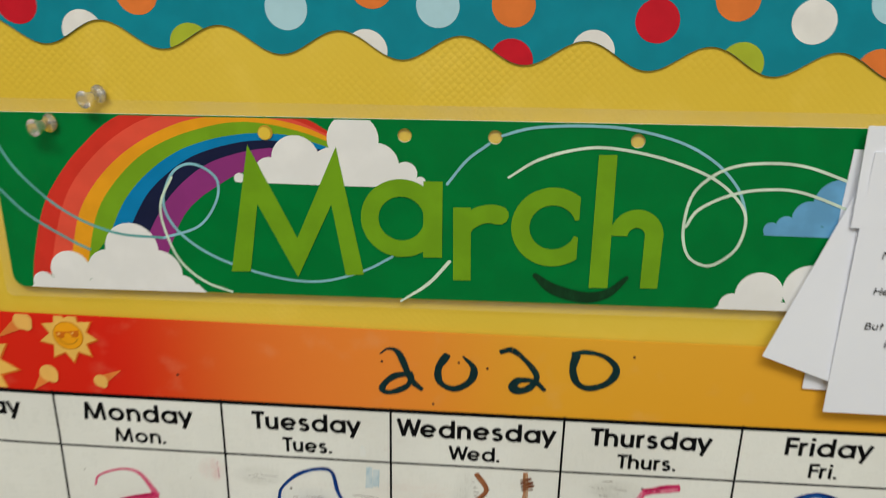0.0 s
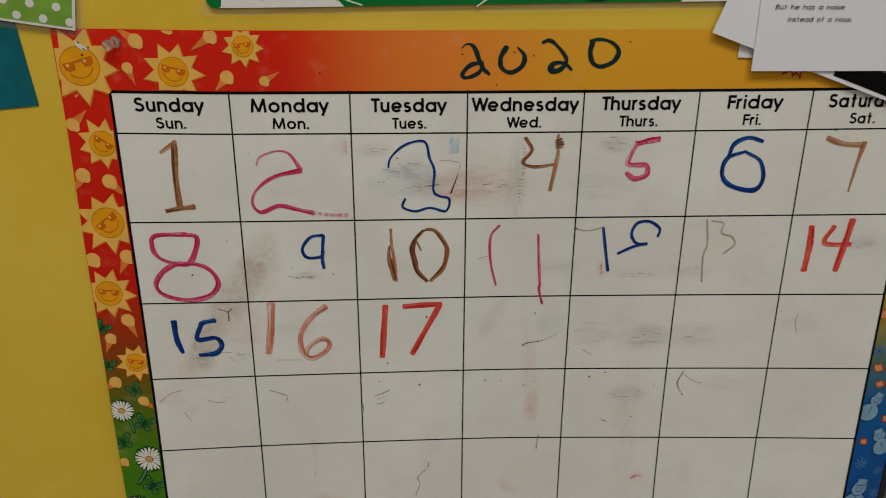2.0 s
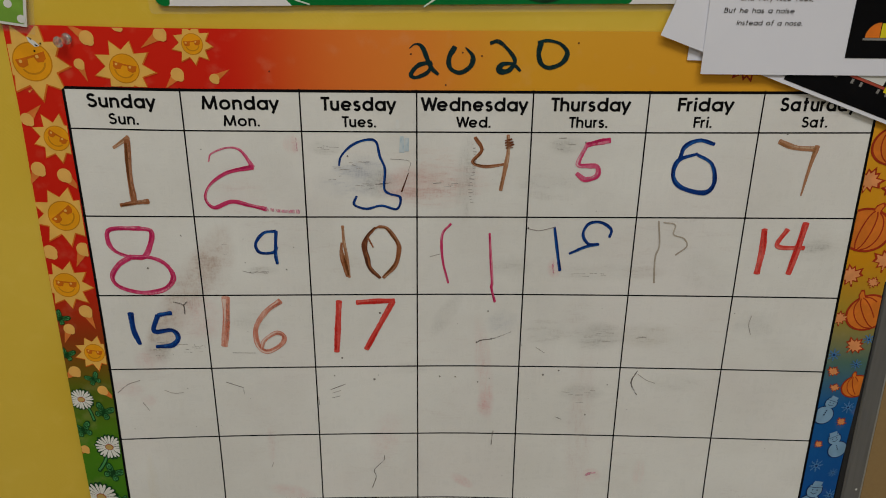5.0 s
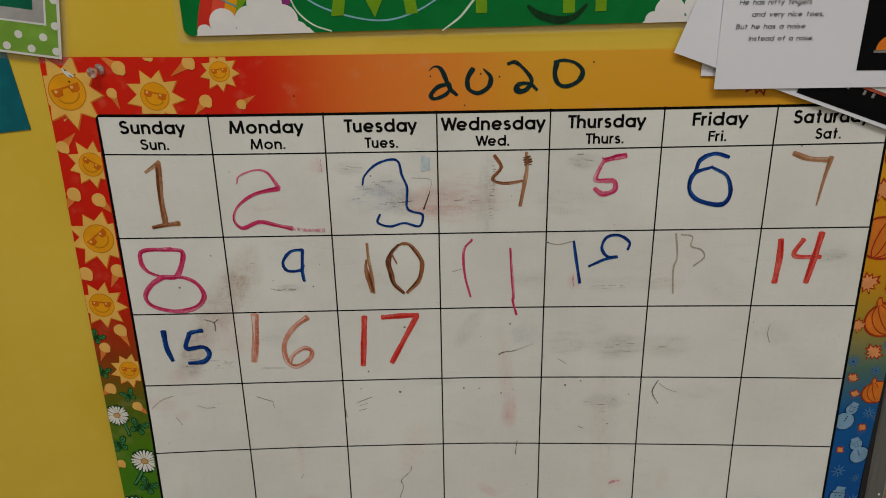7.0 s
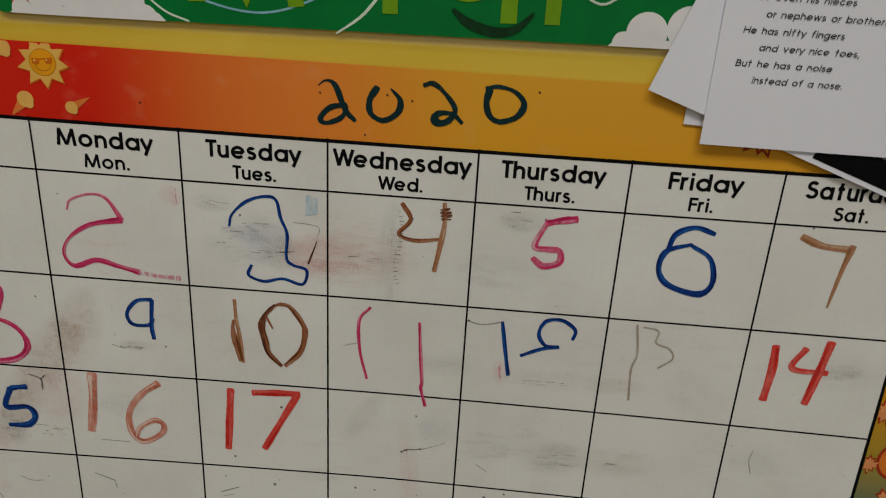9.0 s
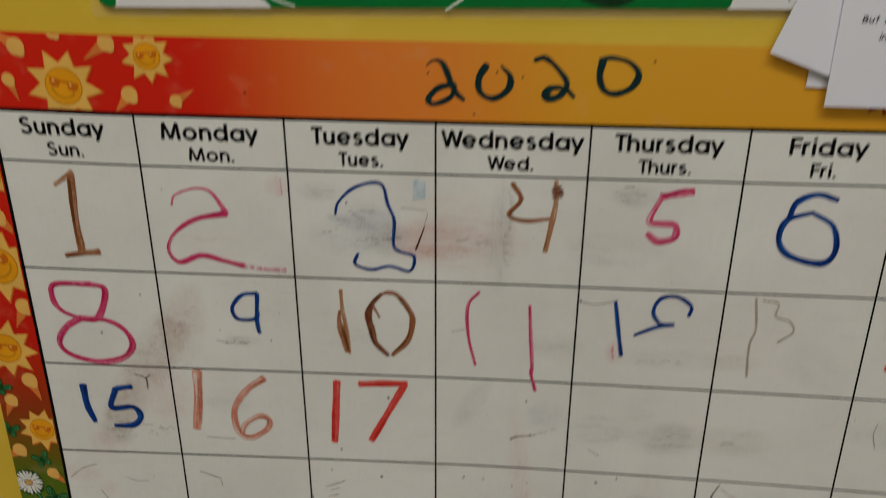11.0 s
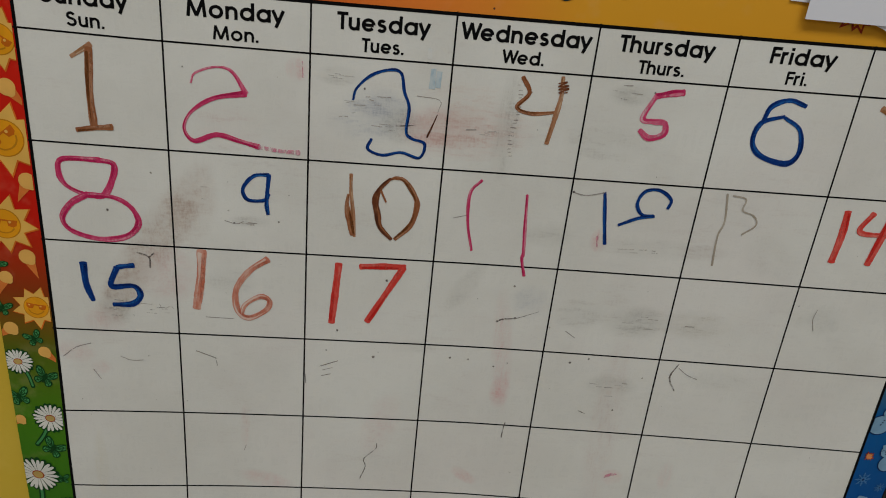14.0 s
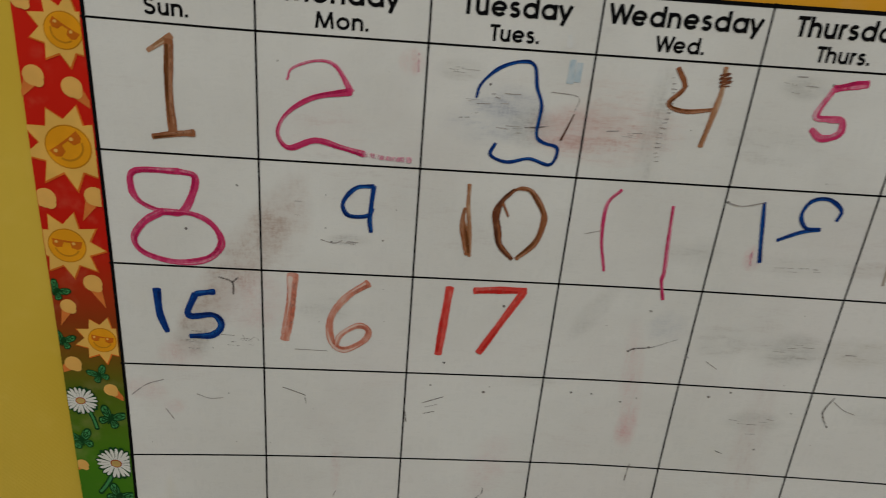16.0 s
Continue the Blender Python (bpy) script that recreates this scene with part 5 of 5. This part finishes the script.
def daisy(u, v, r, stem):
    """Long white petals with a dark outline round an oval eye, on a bent stem."""
    rr = random.Random(int(v))
    f = Flat(on_border, B0, 0.06)
    line = [(u + (a - u) * t + 1.2 * math.sin(math.pi * t), v + (b - v) * t) for t in (0.35, 0.6, 0.85, 1.0) for a, b in (stem,)]
    n = 21
    for k, (m, wide, layer) in enumerate((("fly_dark", 1.75, 2), ("petal", 1.0, 4))):
        for i in range(n):
            a = math.tau * (i + rr.uniform(-0.12, 0.12)) / n
            q = r * (1.0 + rr.uniform(-0.07, 0.03)) + (0.08 * r if k == 0 else 0)
            half = 0.088 * r * wide
            petal = [(0.20 * r, -0.35 * half), (0.70 * q, -half), (0.92 * q, -0.8 * half), (q, 0), (0.92 * q, 0.8 * half), (0.70 * q, half), (0.20 * r, 0.35 * half)]
            c, sn = math.cos(a), math.sin(a)
            f.poly(strip_left([(u + x * c - y * sn, v + 0.97 * (x * sn + y * c)) for x, y in petal]), m, layer + 0.4 * (i % 2))
    f.disc(u, v, r * 0.30, "rust", 6, clip=strip_left, n=16, ry=r * 0.25).disc(u, v, r * 0.25, "eye", 7, clip=strip_left, n=16, ry=r * 0.20)
    f.ribbon(line, r * 0.30, "fly_dark", 0, 3, 0.01)
    f.ribbon(line[:-1] + [(line[-1][0], line[-1][1] - 0.6)], r * 0.14, "fly", 1, 3, 0.01)
    border_part("daisy_print", f)


for row in [(-26.8, 218.8, 8.8, (-20.5, 236)), (-12.6, 257.9, 10.3, (-23, 279)), (-25.5, 303, 13.0, (-27, 334)), (-8, 328.7, 9.5, (-14, 352))]:
    daisy(*row)


def strip_right(p):
    return cut(cut(p, 1, -0.0085, 527.7), -1, 0.0085, -500.0) if p else p


def pumpkin(u, v, r, tilt):
    f = Flat(on_border, B0, 0.07)
    for grow, m, k in ((1.07, "rust", 0), (0.96, "pumpkin", 1)):
        f.poly(strip_right(turned([(r * grow * 1.05 * math.cos(math.tau * i / 32), r * grow * 0.92 * math.sin(math.tau * i / 32)) for i in range(32)], u, v, tilt)), m, k)
        stem = [(-0.16, -0.80), (-0.10, -1.10), (0.10, -1.30), (0.24, -1.24), (0.18, -0.98), (0.26, -0.80)]
        f.poly(strip_right(turned([(x * r * (1.1 if k == 0 else 0.75), y * r * (1.03 if k == 0 else 0.97)) for x, y in stem], u, v, tilt)), m, k + 0.5)
    for bend in (-0.62, -0.22, 0.22, 0.62):
        line = turned([(bend * r * math.cos(a) * 1.05, r * 0.9 * math.sin(a)) for a in [radians(d) for d in range(-75, 76, 25)]], u, v, tilt)
        line = [p for p in line if 502.5 < p[0] < 527.5]
        if len(line) > 2:
            f.ribbon(line, r * 0.055, "rust", 3, 3, 0.01)
    border_part("pumpkin_print", f)


for row in [(515.5, 32.2, 13.5, -6), (508.7, 89.5, 15.5, 18), (521.5, 148.2, 13.4, -28), (525.5, 205.8, 9.5, -20)]:
    pumpkin(*row)


def maple(u, v, r, tilt, clip, fill="leaf"):
    f = Flat(on_border, B0, 0.07)
    half = [(0, -1), (0.17, -0.62), (0.42, -0.74), (0.40, -0.38), (0.96, -0.42), (0.74, -0.08), (0.88, 0.18), (0.42, 0.22), (0.48, 0.58), (0.10, 0.40), (0.06, 0.82)]
    p = [(x * r, y * r) for x, y in half + [(-x, y) for x, y in half[::-1]]]
    f.poly(clip(turned([(x * 1.12, y * 1.12) for x, y in p], u, v, tilt)), "rust", 0)
    f.poly(clip(turned([(x * 0.86, y * 0.86) for x, y in p], u, v, tilt)), fill, 1)
    border_part("maple_leaf_print", f)


for row in [(503.5, 56, 9.5, 20), (522.6, 60.3, 9, -25), (526, 111, 9, 10), (505, 122, 8.5, -15), (520.8, 126.5, 4.5, 20), (503.6, 153.3, 6, 0), (517.5, 173.7, 7, 40), (506.9, 193.9, 4.6, 30), (510.5, 207, 4, 15), (521.0, 236, 4.2, 40), (507.6, 254.5, 3.7, 45), (526.2, 81, 4, 0)]:
    maple(*row, strip_right)
maple(413, -17, 10, 160, band, "sun_face")
maple(470, -20, 9, 30, band)


def snowflake(u, v, r):
    f = Flat(on_border, B0, 0.07)
    for i in range(8):
        a = math.tau * i / 8
        d = (math.cos(a), math.sin(a))
        bar = [(-0.07 * d[1], 0.07 * d[0]), (d[0] - 0.07 * d[1], d[1] + 0.07 * d[0]), (d[0] + 0.07 * d[1], d[1] - 0.07 * d[0]), (0.07 * d[1], -0.07 * d[0])]
        f.poly(strip_right(turned(bar, u, v, 0, r)), "flake", 0.3 * i)
        f.poly(strip_right(turned([(d[0] * 0.62 - 0.22 * d[1], d[1] * 0.62 + 0.22 * d[0]), (d[0] * 0.75, d[1] * 0.75), (d[0] * 0.62 + 0.22 * d[1], d[1] * 0.62 - 0.22 * d[0]), (d[0] * 0.58, d[1] * 0.58)], u, v, 0, r)), "flake", 3)
    f.disc(u, v, r * 0.36, "flake", 4, clip=strip_right, n=10).disc(u, v, r * 0.18, "navy", 5, clip=strip_right, n=8)
    border_part("snowflake_print", f)


for row in [(505, 180.6, 4.8), (521.8, 187.8, 4), (526.5, 168, 4), (523.6, 223.4, 5), (509.6, 273.4, 5.6), (524.5, 281.6, 4), (526, 302.3, 5), (505, 333.3, 5), (521.5, 328.3, 6), (519, 352, 5)]:
    snowflake(*row)


def snowman(bu, bv, br, hu, hv, hr):
    f = Flat(on_border, B0, 0.07)
    f.disc(bu, bv, br * 1.1, "navy", 0, clip=strip_right).disc(hu, hv, hr * 1.14, "navy", 0.5, clip=strip_right)
    f.disc(bu, bv, br, "snow", 1, clip=strip_right).disc(hu, hv, hr, "snow", 2, clip=strip_right)
    up = math.degrees(math.atan2(hu - bu, bv - hv))
    f.poly(strip_right(turned([(-0.85, -0.5), (0.85, -0.5), (0.85, -0.78), (-0.85, -0.78)], hu, hv, up, hr)), "snow", 3)
    f.poly(strip_right(turned([(-0.62, -0.82), (0.62, -0.82), (0.70, -1.35), (-0.55, -1.45)], hu, hv, up, hr)), "snow", 3)
    f.poly(strip_right(turned([(-0.9, -0.44), (0.9, -0.44), (0.9, -0.52), (-0.9, -0.52)], hu, hv, up, hr)), "navy", 4)
    for x in (-0.32, 0.32):
        f.disc(*turned([(x, -0.1)], hu, hv, up, hr)[0], hr * 0.10, "coal", 4, n=8, clip=strip_right)
    smile = turned([(-0.4, 0.3), (0, 0.48), (0.4, 0.3)], hu, hv, up, hr)
    if max(p[0] for p in smile) < 526:
        f.ribbon(smile, hr * 0.09, "coal", 4, 4, 0.01)
    for k in (0.25, 0.0, -0.28):
        f.disc(*turned([(0.0, -k - 0.35)], bu, bv, up, br)[0], br * 0.085, "coal", 4, n=8, clip=strip_right)
    border_part("snowman_print", f)


for row in [(506.8, 229.5, 7, 510.6, 219.6, 4.2), (523.6, 260.4, 7, 519.4, 250.6, 4.6), (509.6, 309.7, 9.6, 512.6, 296.3, 6)]:
    snowman(*row)

# a small tear in the corner where an older pin sat
f = Flat(on_sheet, B0 + 0.45)
f.poly([(-15.5, -30.5), (-13.5, -29.2), (-10.6, -27.4), (-8.6, -25.0), (-11.6, -24.4), (-14.6, -27.2)], "card_white")
f.poly([(-14.6, -30.4), (-12.6, -28.9), (-13.4, -28.4)], "black", 1)
f.poly([(-11.8, -26.2), (-9.6, -25.2), (-10.8, -24.9)], "black", 1)
f.disc(-12.2, -22.0, 0.6, "black", 1, n=8).disc(-8, -26.4, 0.5, "black", 1, n=8)
border_part("corner_tear", f)


# ---- loose sheets pinned over the corner ----
def page(name, u, v, w, h, tilt, out, lift, label):
    """A sheet of paper with its lower left corner at u, v, turned by tilt, its lower corners curling off the wall by lift."""
    n = 24
    grid = []
    for j in range(n + 1):
        for i in range(n + 1):
            x, y = w * i / n, -h * j / n
            du, dv = turned([(x, y)], 0, 0, tilt)[0]
            curl = lift * (1 - j / n) ** 2 * (0.55 + 0.45 * (1 - i / n) ** 2) + 0.15 * math.sin(i * 0.35 + j * 0.25)
            grid.append((u + du, v + dv, out + curl))
    verts = [on_wall(*g) for g in grid] + [on_wall(a, b, c - 0.25) for a, b, c in grid]
    faces = []
    m = n + 1
    for j in range(n):
        for i in range(n):
            k = j * m + i
            faces += [(k, k + 1, k + m + 1, k + m), (k + m * m + m, k + m * m + m + 1, k + m * m + 1, k + m * m)]
    rim = list(range(m)) + [j * m + n for j in range(1, m)] + [n * m + i for i in range(n - 1, -1, -1)] + [j * m for j in range(n - 1, 0, -1)]
    for a, b in zip(rim, rim[1:] + rim[:1]):
        faces.append((a, a + m * m, b + m * m, b))
    me = mesh_of("sheet", verts, faces, [0] * len(faces), ["paper"], False)
    ob = thing(name, label, "paper", "sheets pinned over the calendar", on_wall(u, v, out))
    sheet = child("sheet", me, ob)

    def put(x, y, o):
        i, j = x / w * n, -y / h * n
        du, dv = turned([(x, y)], 0, 0, tilt)[0]
        curl = lift * (1 - j / n) ** 2 * (0.55 + 0.45 * (1 - i / n) ** 2) + 0.15 * math.sin(i * 0.35 + j * 0.25)
        return on_wall(u + du, v + dv, out + curl + o)
    return sheet, put


page("paper_sheet", 375.6, -20.2, 132, 96, 1.5, 2.4, 0.6, "white sheet of paper, only a corner showing from the stack")


def patch(sheet, put, name, x0, y0, x1, y1, m, o=0.25, n=8):
    """A printed rectangle that follows the sheet's curl."""
    verts, faces = [], []
    for j in range(n + 1):
        for i in range(n + 1):
            verts.append(put(x0 + (x1 - x0) * i / n, y0 + (y1 - y0) * j / n, o))
    for j in range(n):
        for i in range(n):
            k = j * (n + 1) + i
            faces.append((k, k + 1, k + n + 2, k + n + 1) if (y1 < y0) == (x1 > x0) else (k, k + n + 1, k + n + 2, k + 1))
    child(name, mesh_of(name, verts, faces, [0] * len(faces), [m]), sheet)


sheet, put = page("paper_sheet", 356.9, -35.6, 172, 124, 20.1, 3.6, 3.4, "white sheet with a black printed picture, tilted in the stack")
patch(sheet, put, "picture_print", 82, -2.4, 166, -100, "black", 0.3, 24)
patch(sheet, put, "picture_detail", 119, -18.0, 151, -19.6, "pic_red", 0.5, 12)
patch(sheet, put, "picture_detail", 123, -19.8, 141, -26, "card_white", 0.5, 12)
patch(sheet, put, "picture_detail", 143, -16.5, 149, -25, "pic_yellow", 0.55, 6)
patch(sheet, put, "picture_detail", 105, -17.6, 116, -19, "pic_red", 0.5, 6)
for x in (106, 110, 121, 127, 139, 145):
    patch(sheet, put, "picture_detail", x, -14.6, x + 1.7, -17.4, "pic_grey", 0.5, 2)
page("paper_sheet", 380.4, -88.4, 166, 37, -0.6, 5.8, 0.6, "narrow folded white sheet behind the poem page")
sheet, put = page("poem_page", 383.2, -12.9, 172, 103.6, 0.25, 6.4, 1.2, "white page with a printed poem and a black picture")
patch(sheet, put, "picture_print", 85.2, -10.4, 166, -95, "black", 0.3, 24)
patch(sheet, put, "picture_detail", 93.5, -21.0, 140, -22.4, "pic_grey", 0.5, 10)
patch(sheet, put, "picture_detail", 108, -22.6, 139, -52, "card_white", 0.5, 10)
patch(sheet, put, "picture_detail", 103.5, -22.6, 107.6, -31, "pic_yellow", 0.55, 4)
f = Flat(put, 0.5)
f.poly([(94.5 + 8.5 * (1 - math.cos(math.pi / 2 * i / 8)), -22.6 - 8.8 * math.sin(math.pi / 2 * i / 8)) for i in range(9)] + [(103.2, -22.6)], "pic_orange")
child("picture_detail", f.mesh("picture_detail"), sheet)
patch(sheet, put, "picture_detail", 106.5, -31, 107.5, -44, "pic_red", 0.6, 4)
patch(sheet, put, "picture_detail", 126, -44, 131, -60, "card_dark_green", 0.6, 4)
for i, (line, x) in enumerate([("N's nose is a nose that", 9.6), ("is had by no others;", 17.2), ("Not even his nieces", 9.0), ("or nephews or brothers.", 16.8), ("He has nifty fingers", 8.6), ("and very nice toes,", 16.6), ("But he has a noise", 8.0), ("instead of a nose.", 16.4)]):
    wide = (54.5, 48.5, 46.5, 55, 45.2, 45.3, 43.9, 41.3)[i]
    child("text_line", lettering(line, put, x + 0.8, x + 0.8 + 0.94 * wide, -78.1 + 7.02 * i, 2.9, 0.4, "grey_ink", 0.135, "text_line", 0.14)[0], sheet)


# ---- cards at the side of the board ----
def card(name, u, v, w, h, tilt, out0, out1, m, label, margin=None, film=0):
    """A card whose lower right corner is at u, v."""
    ob = thing(name, label, "wall card", "", on_wall(u, v, 0))
    pts = turned([(0, 0), (0, -h), (-w, -h), (-w, 0)], u, v, tilt)
    b = child("card_body", slab(on_wall, pts, out0, out1, margin or m).mesh("card_body"), ob)
    if film:
        q = turned([(film, film), (film, -h - film), (-w - film, -h - film), (-w - film, film)], u, v, tilt)
        child("laminate_film", slab(on_wall, q, out0 - 0.2, out0 - 0.05, "film").mesh("laminate_film"), ob, "clear laminate margin")
    if margin:
        q = turned([(-1.7, -1.5), (-1.7, -h + 1.5), (-w + 1.5, -h + 1.5), (-w + 1.5, -1.5)], u, v, tilt)
        child("printed_face", Flat(on_wall, out1 + 0.15).poly(q, m).mesh("printed_face"), b)
    return ob, b


ob, b = card("name_card", -43.0, 7.2, 150, 62, -5.6, 0.3, 0.9, "card_teal", "dark teal card with a yellow cut-out letter")
child("cut_out_letter", slab(on_wall, [(-84, -40), (-60.5, -38), (-59.3, -31.7), (-63.8, -6.2), (-66.5, -5.8), (-84, -6)], 0.9, 1.5, "letter_yellow").mesh("cut_out_letter"), b)
ob, b = card("polka_card", -12.9, -37.2, 120, 150, 8.4, 3.8, 4.6, "card_green", "lime green polka-dot card with a grey framed picture", "card_white", 4)
f = Flat(on_wall, 4.9)
f.poly(turned([(-8, -19.2), (-8, -128), (-108, -128), (-108, -19.2)], -12.9, -37.2, 8.4), "card_white")
f.poly(turned([(-9.2, -20.4), (-9.2, -126), (-106, -126), (-106, -20.4)], -12.9, -37.2, 8.4), "card_grey", 2)
f.poly(turned([(-15.5, -27.5), (-15.5, -118), (-98, -118), (-98, -27.5)], -12.9, -37.2, 8.4), "card_dark_green", 4)
child("framed_picture", f.mesh("framed_picture"), b)
for i in range(9):
    for j in range(11):
        x, y = -3.0 - 14.6 * i - (7.3 if j % 2 else 0), -4.4 - 7.6 * j
        if -115 < x < -1.5 and y > -145 and not (-110 < x < -6.0 and y < -17):
            u, v = turned([(x, y)], -12.9, -37.2, 8.4)[0]
            child("polka_dot", Flat(on_wall, 4.9).disc(u, v, 2.4, "card_white", n=18).mesh("polka_dot"), b)
ob, b = card("name_card", -61.6, 420, 150, 97, -5.0, 0.3, 0.9, "card_navy", "navy blue card with pale green capital letters on the yellow board", None, 4.5)
child("lettering", text_shape("AY", on_wall, -95.0, -75.2, 356.5, 14.5, 1.1, "letter_green", 0.5, name="lettering"), b, "pale green capitals")

# ---- framed pinboard leaning beside the calendar ----
pinboard = thing("framed_pinboard", "tan pinboard in a grey aluminium frame, leaning on the wall", "pinboard", place=on_wall(525, 720, 40))


def on_board(u, v, out):
    return on_wall(u + (v - 121) * 0.013, v, 3.6 + (v - 121) * 0.042 + out)


U0, U1, V0, V1 = 529.6, 1125.0, 128.8, 721.0
BAR = 14.0


def bar(name, u0, u1, v0, v1, d0, d1, m):
    """A frame bar with a small chamfer on its front edges."""
    c = 1.2
    ring_out = [(u0, v0), (u1, v0), (u1, v1), (u0, v1)]
    ring_in = [(u0 + c, v0 + c), (u1 - c, v0 + c), (u1 - c, v1 - c), (u0 + c, v1 - c)]
    verts = [on_board(*p, d0) for p in ring_out] + [on_board(*p, d1 - c) for p in ring_out] + [on_board(*p, d1) for p in ring_in]
    faces = [(3, 2, 1, 0), (8, 11, 10, 9)]
    for i in range(4):
        j = (i + 1) % 4
        faces += [(i, j, j + 4, i + 4), (i + 4, j + 4, j + 8, i + 8)]
    child(name, mesh_of(name, verts, faces, [0] * len(faces), [m]), pinboard)


bar("frame_bar", U0, U0 + BAR, V0, V1, -0.9, 0.8, "metal")
bar("frame_bar", U0 + BAR, U1 - BAR, V0, V0 + BAR, -2.6, 0.8, "metal")
bar("frame_bar", U1 - BAR, U1, V0, V1, -0.9, 0.8, "metal")
bar("frame_bar", U0 + BAR, U1 - BAR, V1 - BAR, V1, -2.6, 0.8, "metal")
bar("board_face", U0 + BAR - 0.1, U1 - BAR + 0.1, V0 + BAR - 0.1, V1 - BAR + 0.1, -2.4, -0.6, "cork")
# black wedge added in place of the shade behind the leaning frame
verts = []
for u, v, a in ((U0 - 2.0, V0 + 1, 0.001), (U1 - 2, V0 + 1, 0.013), (U1 - 2, V1 - 2, 0.013), (U0 - 2.0, V1 - 2, 0.001)):
    front = on_board(u, v, -1.0)
    verts += [Vector((u / 1000 + (v - 121) * a / 1000, front.y, front.z)), on_wall(u + (v - 121) * a, v, 0.3)]
# inner lip of the frame, its highlight put in as paler metal
for u0, u1, v0, v1 in ((U0 + BAR - 1.4, U0 + BAR - 0.2, V0 + BAR - 1.4, V1 - BAR), (U0 + BAR - 0.2, U1 - BAR, V0 + BAR - 1.4, V0 + BAR - 0.2)):
    f = Flat(on_board, 0.95)
    f.poly([(u0, v0), (u1, v0), (u1, v1), (u0, v1)], "lip")
    child("inner_lip", f.mesh("inner_lip"), pinboard, "inner edge in paler metal, standing in for its highlight")
child("gap_shadow_wedge", mesh_of("gap_shadow_wedge", verts, [(0, 6, 4, 2), (1, 3, 5, 7), (0, 2, 3, 1), (2, 4, 5, 3), (4, 6, 7, 5), (6, 0, 1, 7)], [0] * 6, ["gap_shadow"]), pinboard, "black wedge standing in for the shaded gap behind the frame")
for k in range(14):
    v = 298 + 13.2 * (k - 1) if k else 286
    f = Flat(on_board, 1.0)
    f.disc(U0 + 9.5, v, 1.5, "metal", n=12).disc(U0 + 9.5, v, 1.0, "card_white", 3, n=10)
    if k in (1, 2, 3):
        child("rivet", f.mesh("rivet"), pinboard)


# ---- push pins ----
def push_pin(u, v, out, lean_u, lean_v, label):
    """A clear plastic push pin; the needle goes into the wall at u, v."""
    ob = thing("push_pin", label, "push pin", "clear push pins")
    ob.matrix_world = Matrix.Translation(on_wall(u, v, out)) @ Vector((lean_u, -1, -lean_v)).to_track_quat("Z", "Y").to_matrix().to_4x4()
    rings = [(0.0, 0.2), (0.0, 3.3), (0.5, 3.5), (1.3, 3.3), (1.9, 2.2), (3.0, 1.75), (5.2, 1.9), (6.2, 2.5), (7.2, 3.2), (7.9, 3.35), (8.4, 3.1), (8.6, 0.2)]
    n = 24
    verts = [(r * math.cos(math.tau * i / n) / 1000, r * math.sin(math.tau * i / n) / 1000, z / 1000) for z, r in rings for i in range(n)]
    faces = [(k * n + i, k * n + (i + 1) % n, (k + 1) * n + (i + 1) % n, (k + 1) * n + i) for k in range(len(rings) - 1) for i in range(n)]
    faces += [tuple(range(n - 1, -1, -1)), tuple(range((len(rings) - 1) * n, len(rings) * n))]
    grip = new("grip", mesh_of("grip", verts, faces, [0] * len(faces), ["clear"], True))
    grip.parent = ob
    verts = [(0.5 * math.cos(math.tau * i / 8) / 1000, 0.5 * math.sin(math.tau * i / 8) / 1000, z / 1000) for z in (-6, 1.5) for i in range(8)]
    faces = [(i, (i + 1) % 8, 8 + (i + 1) % 8, 8 + i) for i in range(8)]
    needle = new("needle", mesh_of("needle", verts, faces, [0] * 8, ["steel"], True))
    needle.parent = ob


push_pin(8.2, -30.5, 2.2, -0.35, 0.10, "clear plastic push pin in the calendar's corner")
push_pin(87.5, -116.5, 2.2, -0.45, 0.10, "clear plastic push pin through the month card's hole")
push_pin(107.0, -127.5, 1.0, -0.45, 0.15, "clear plastic push pin in the yellow board")
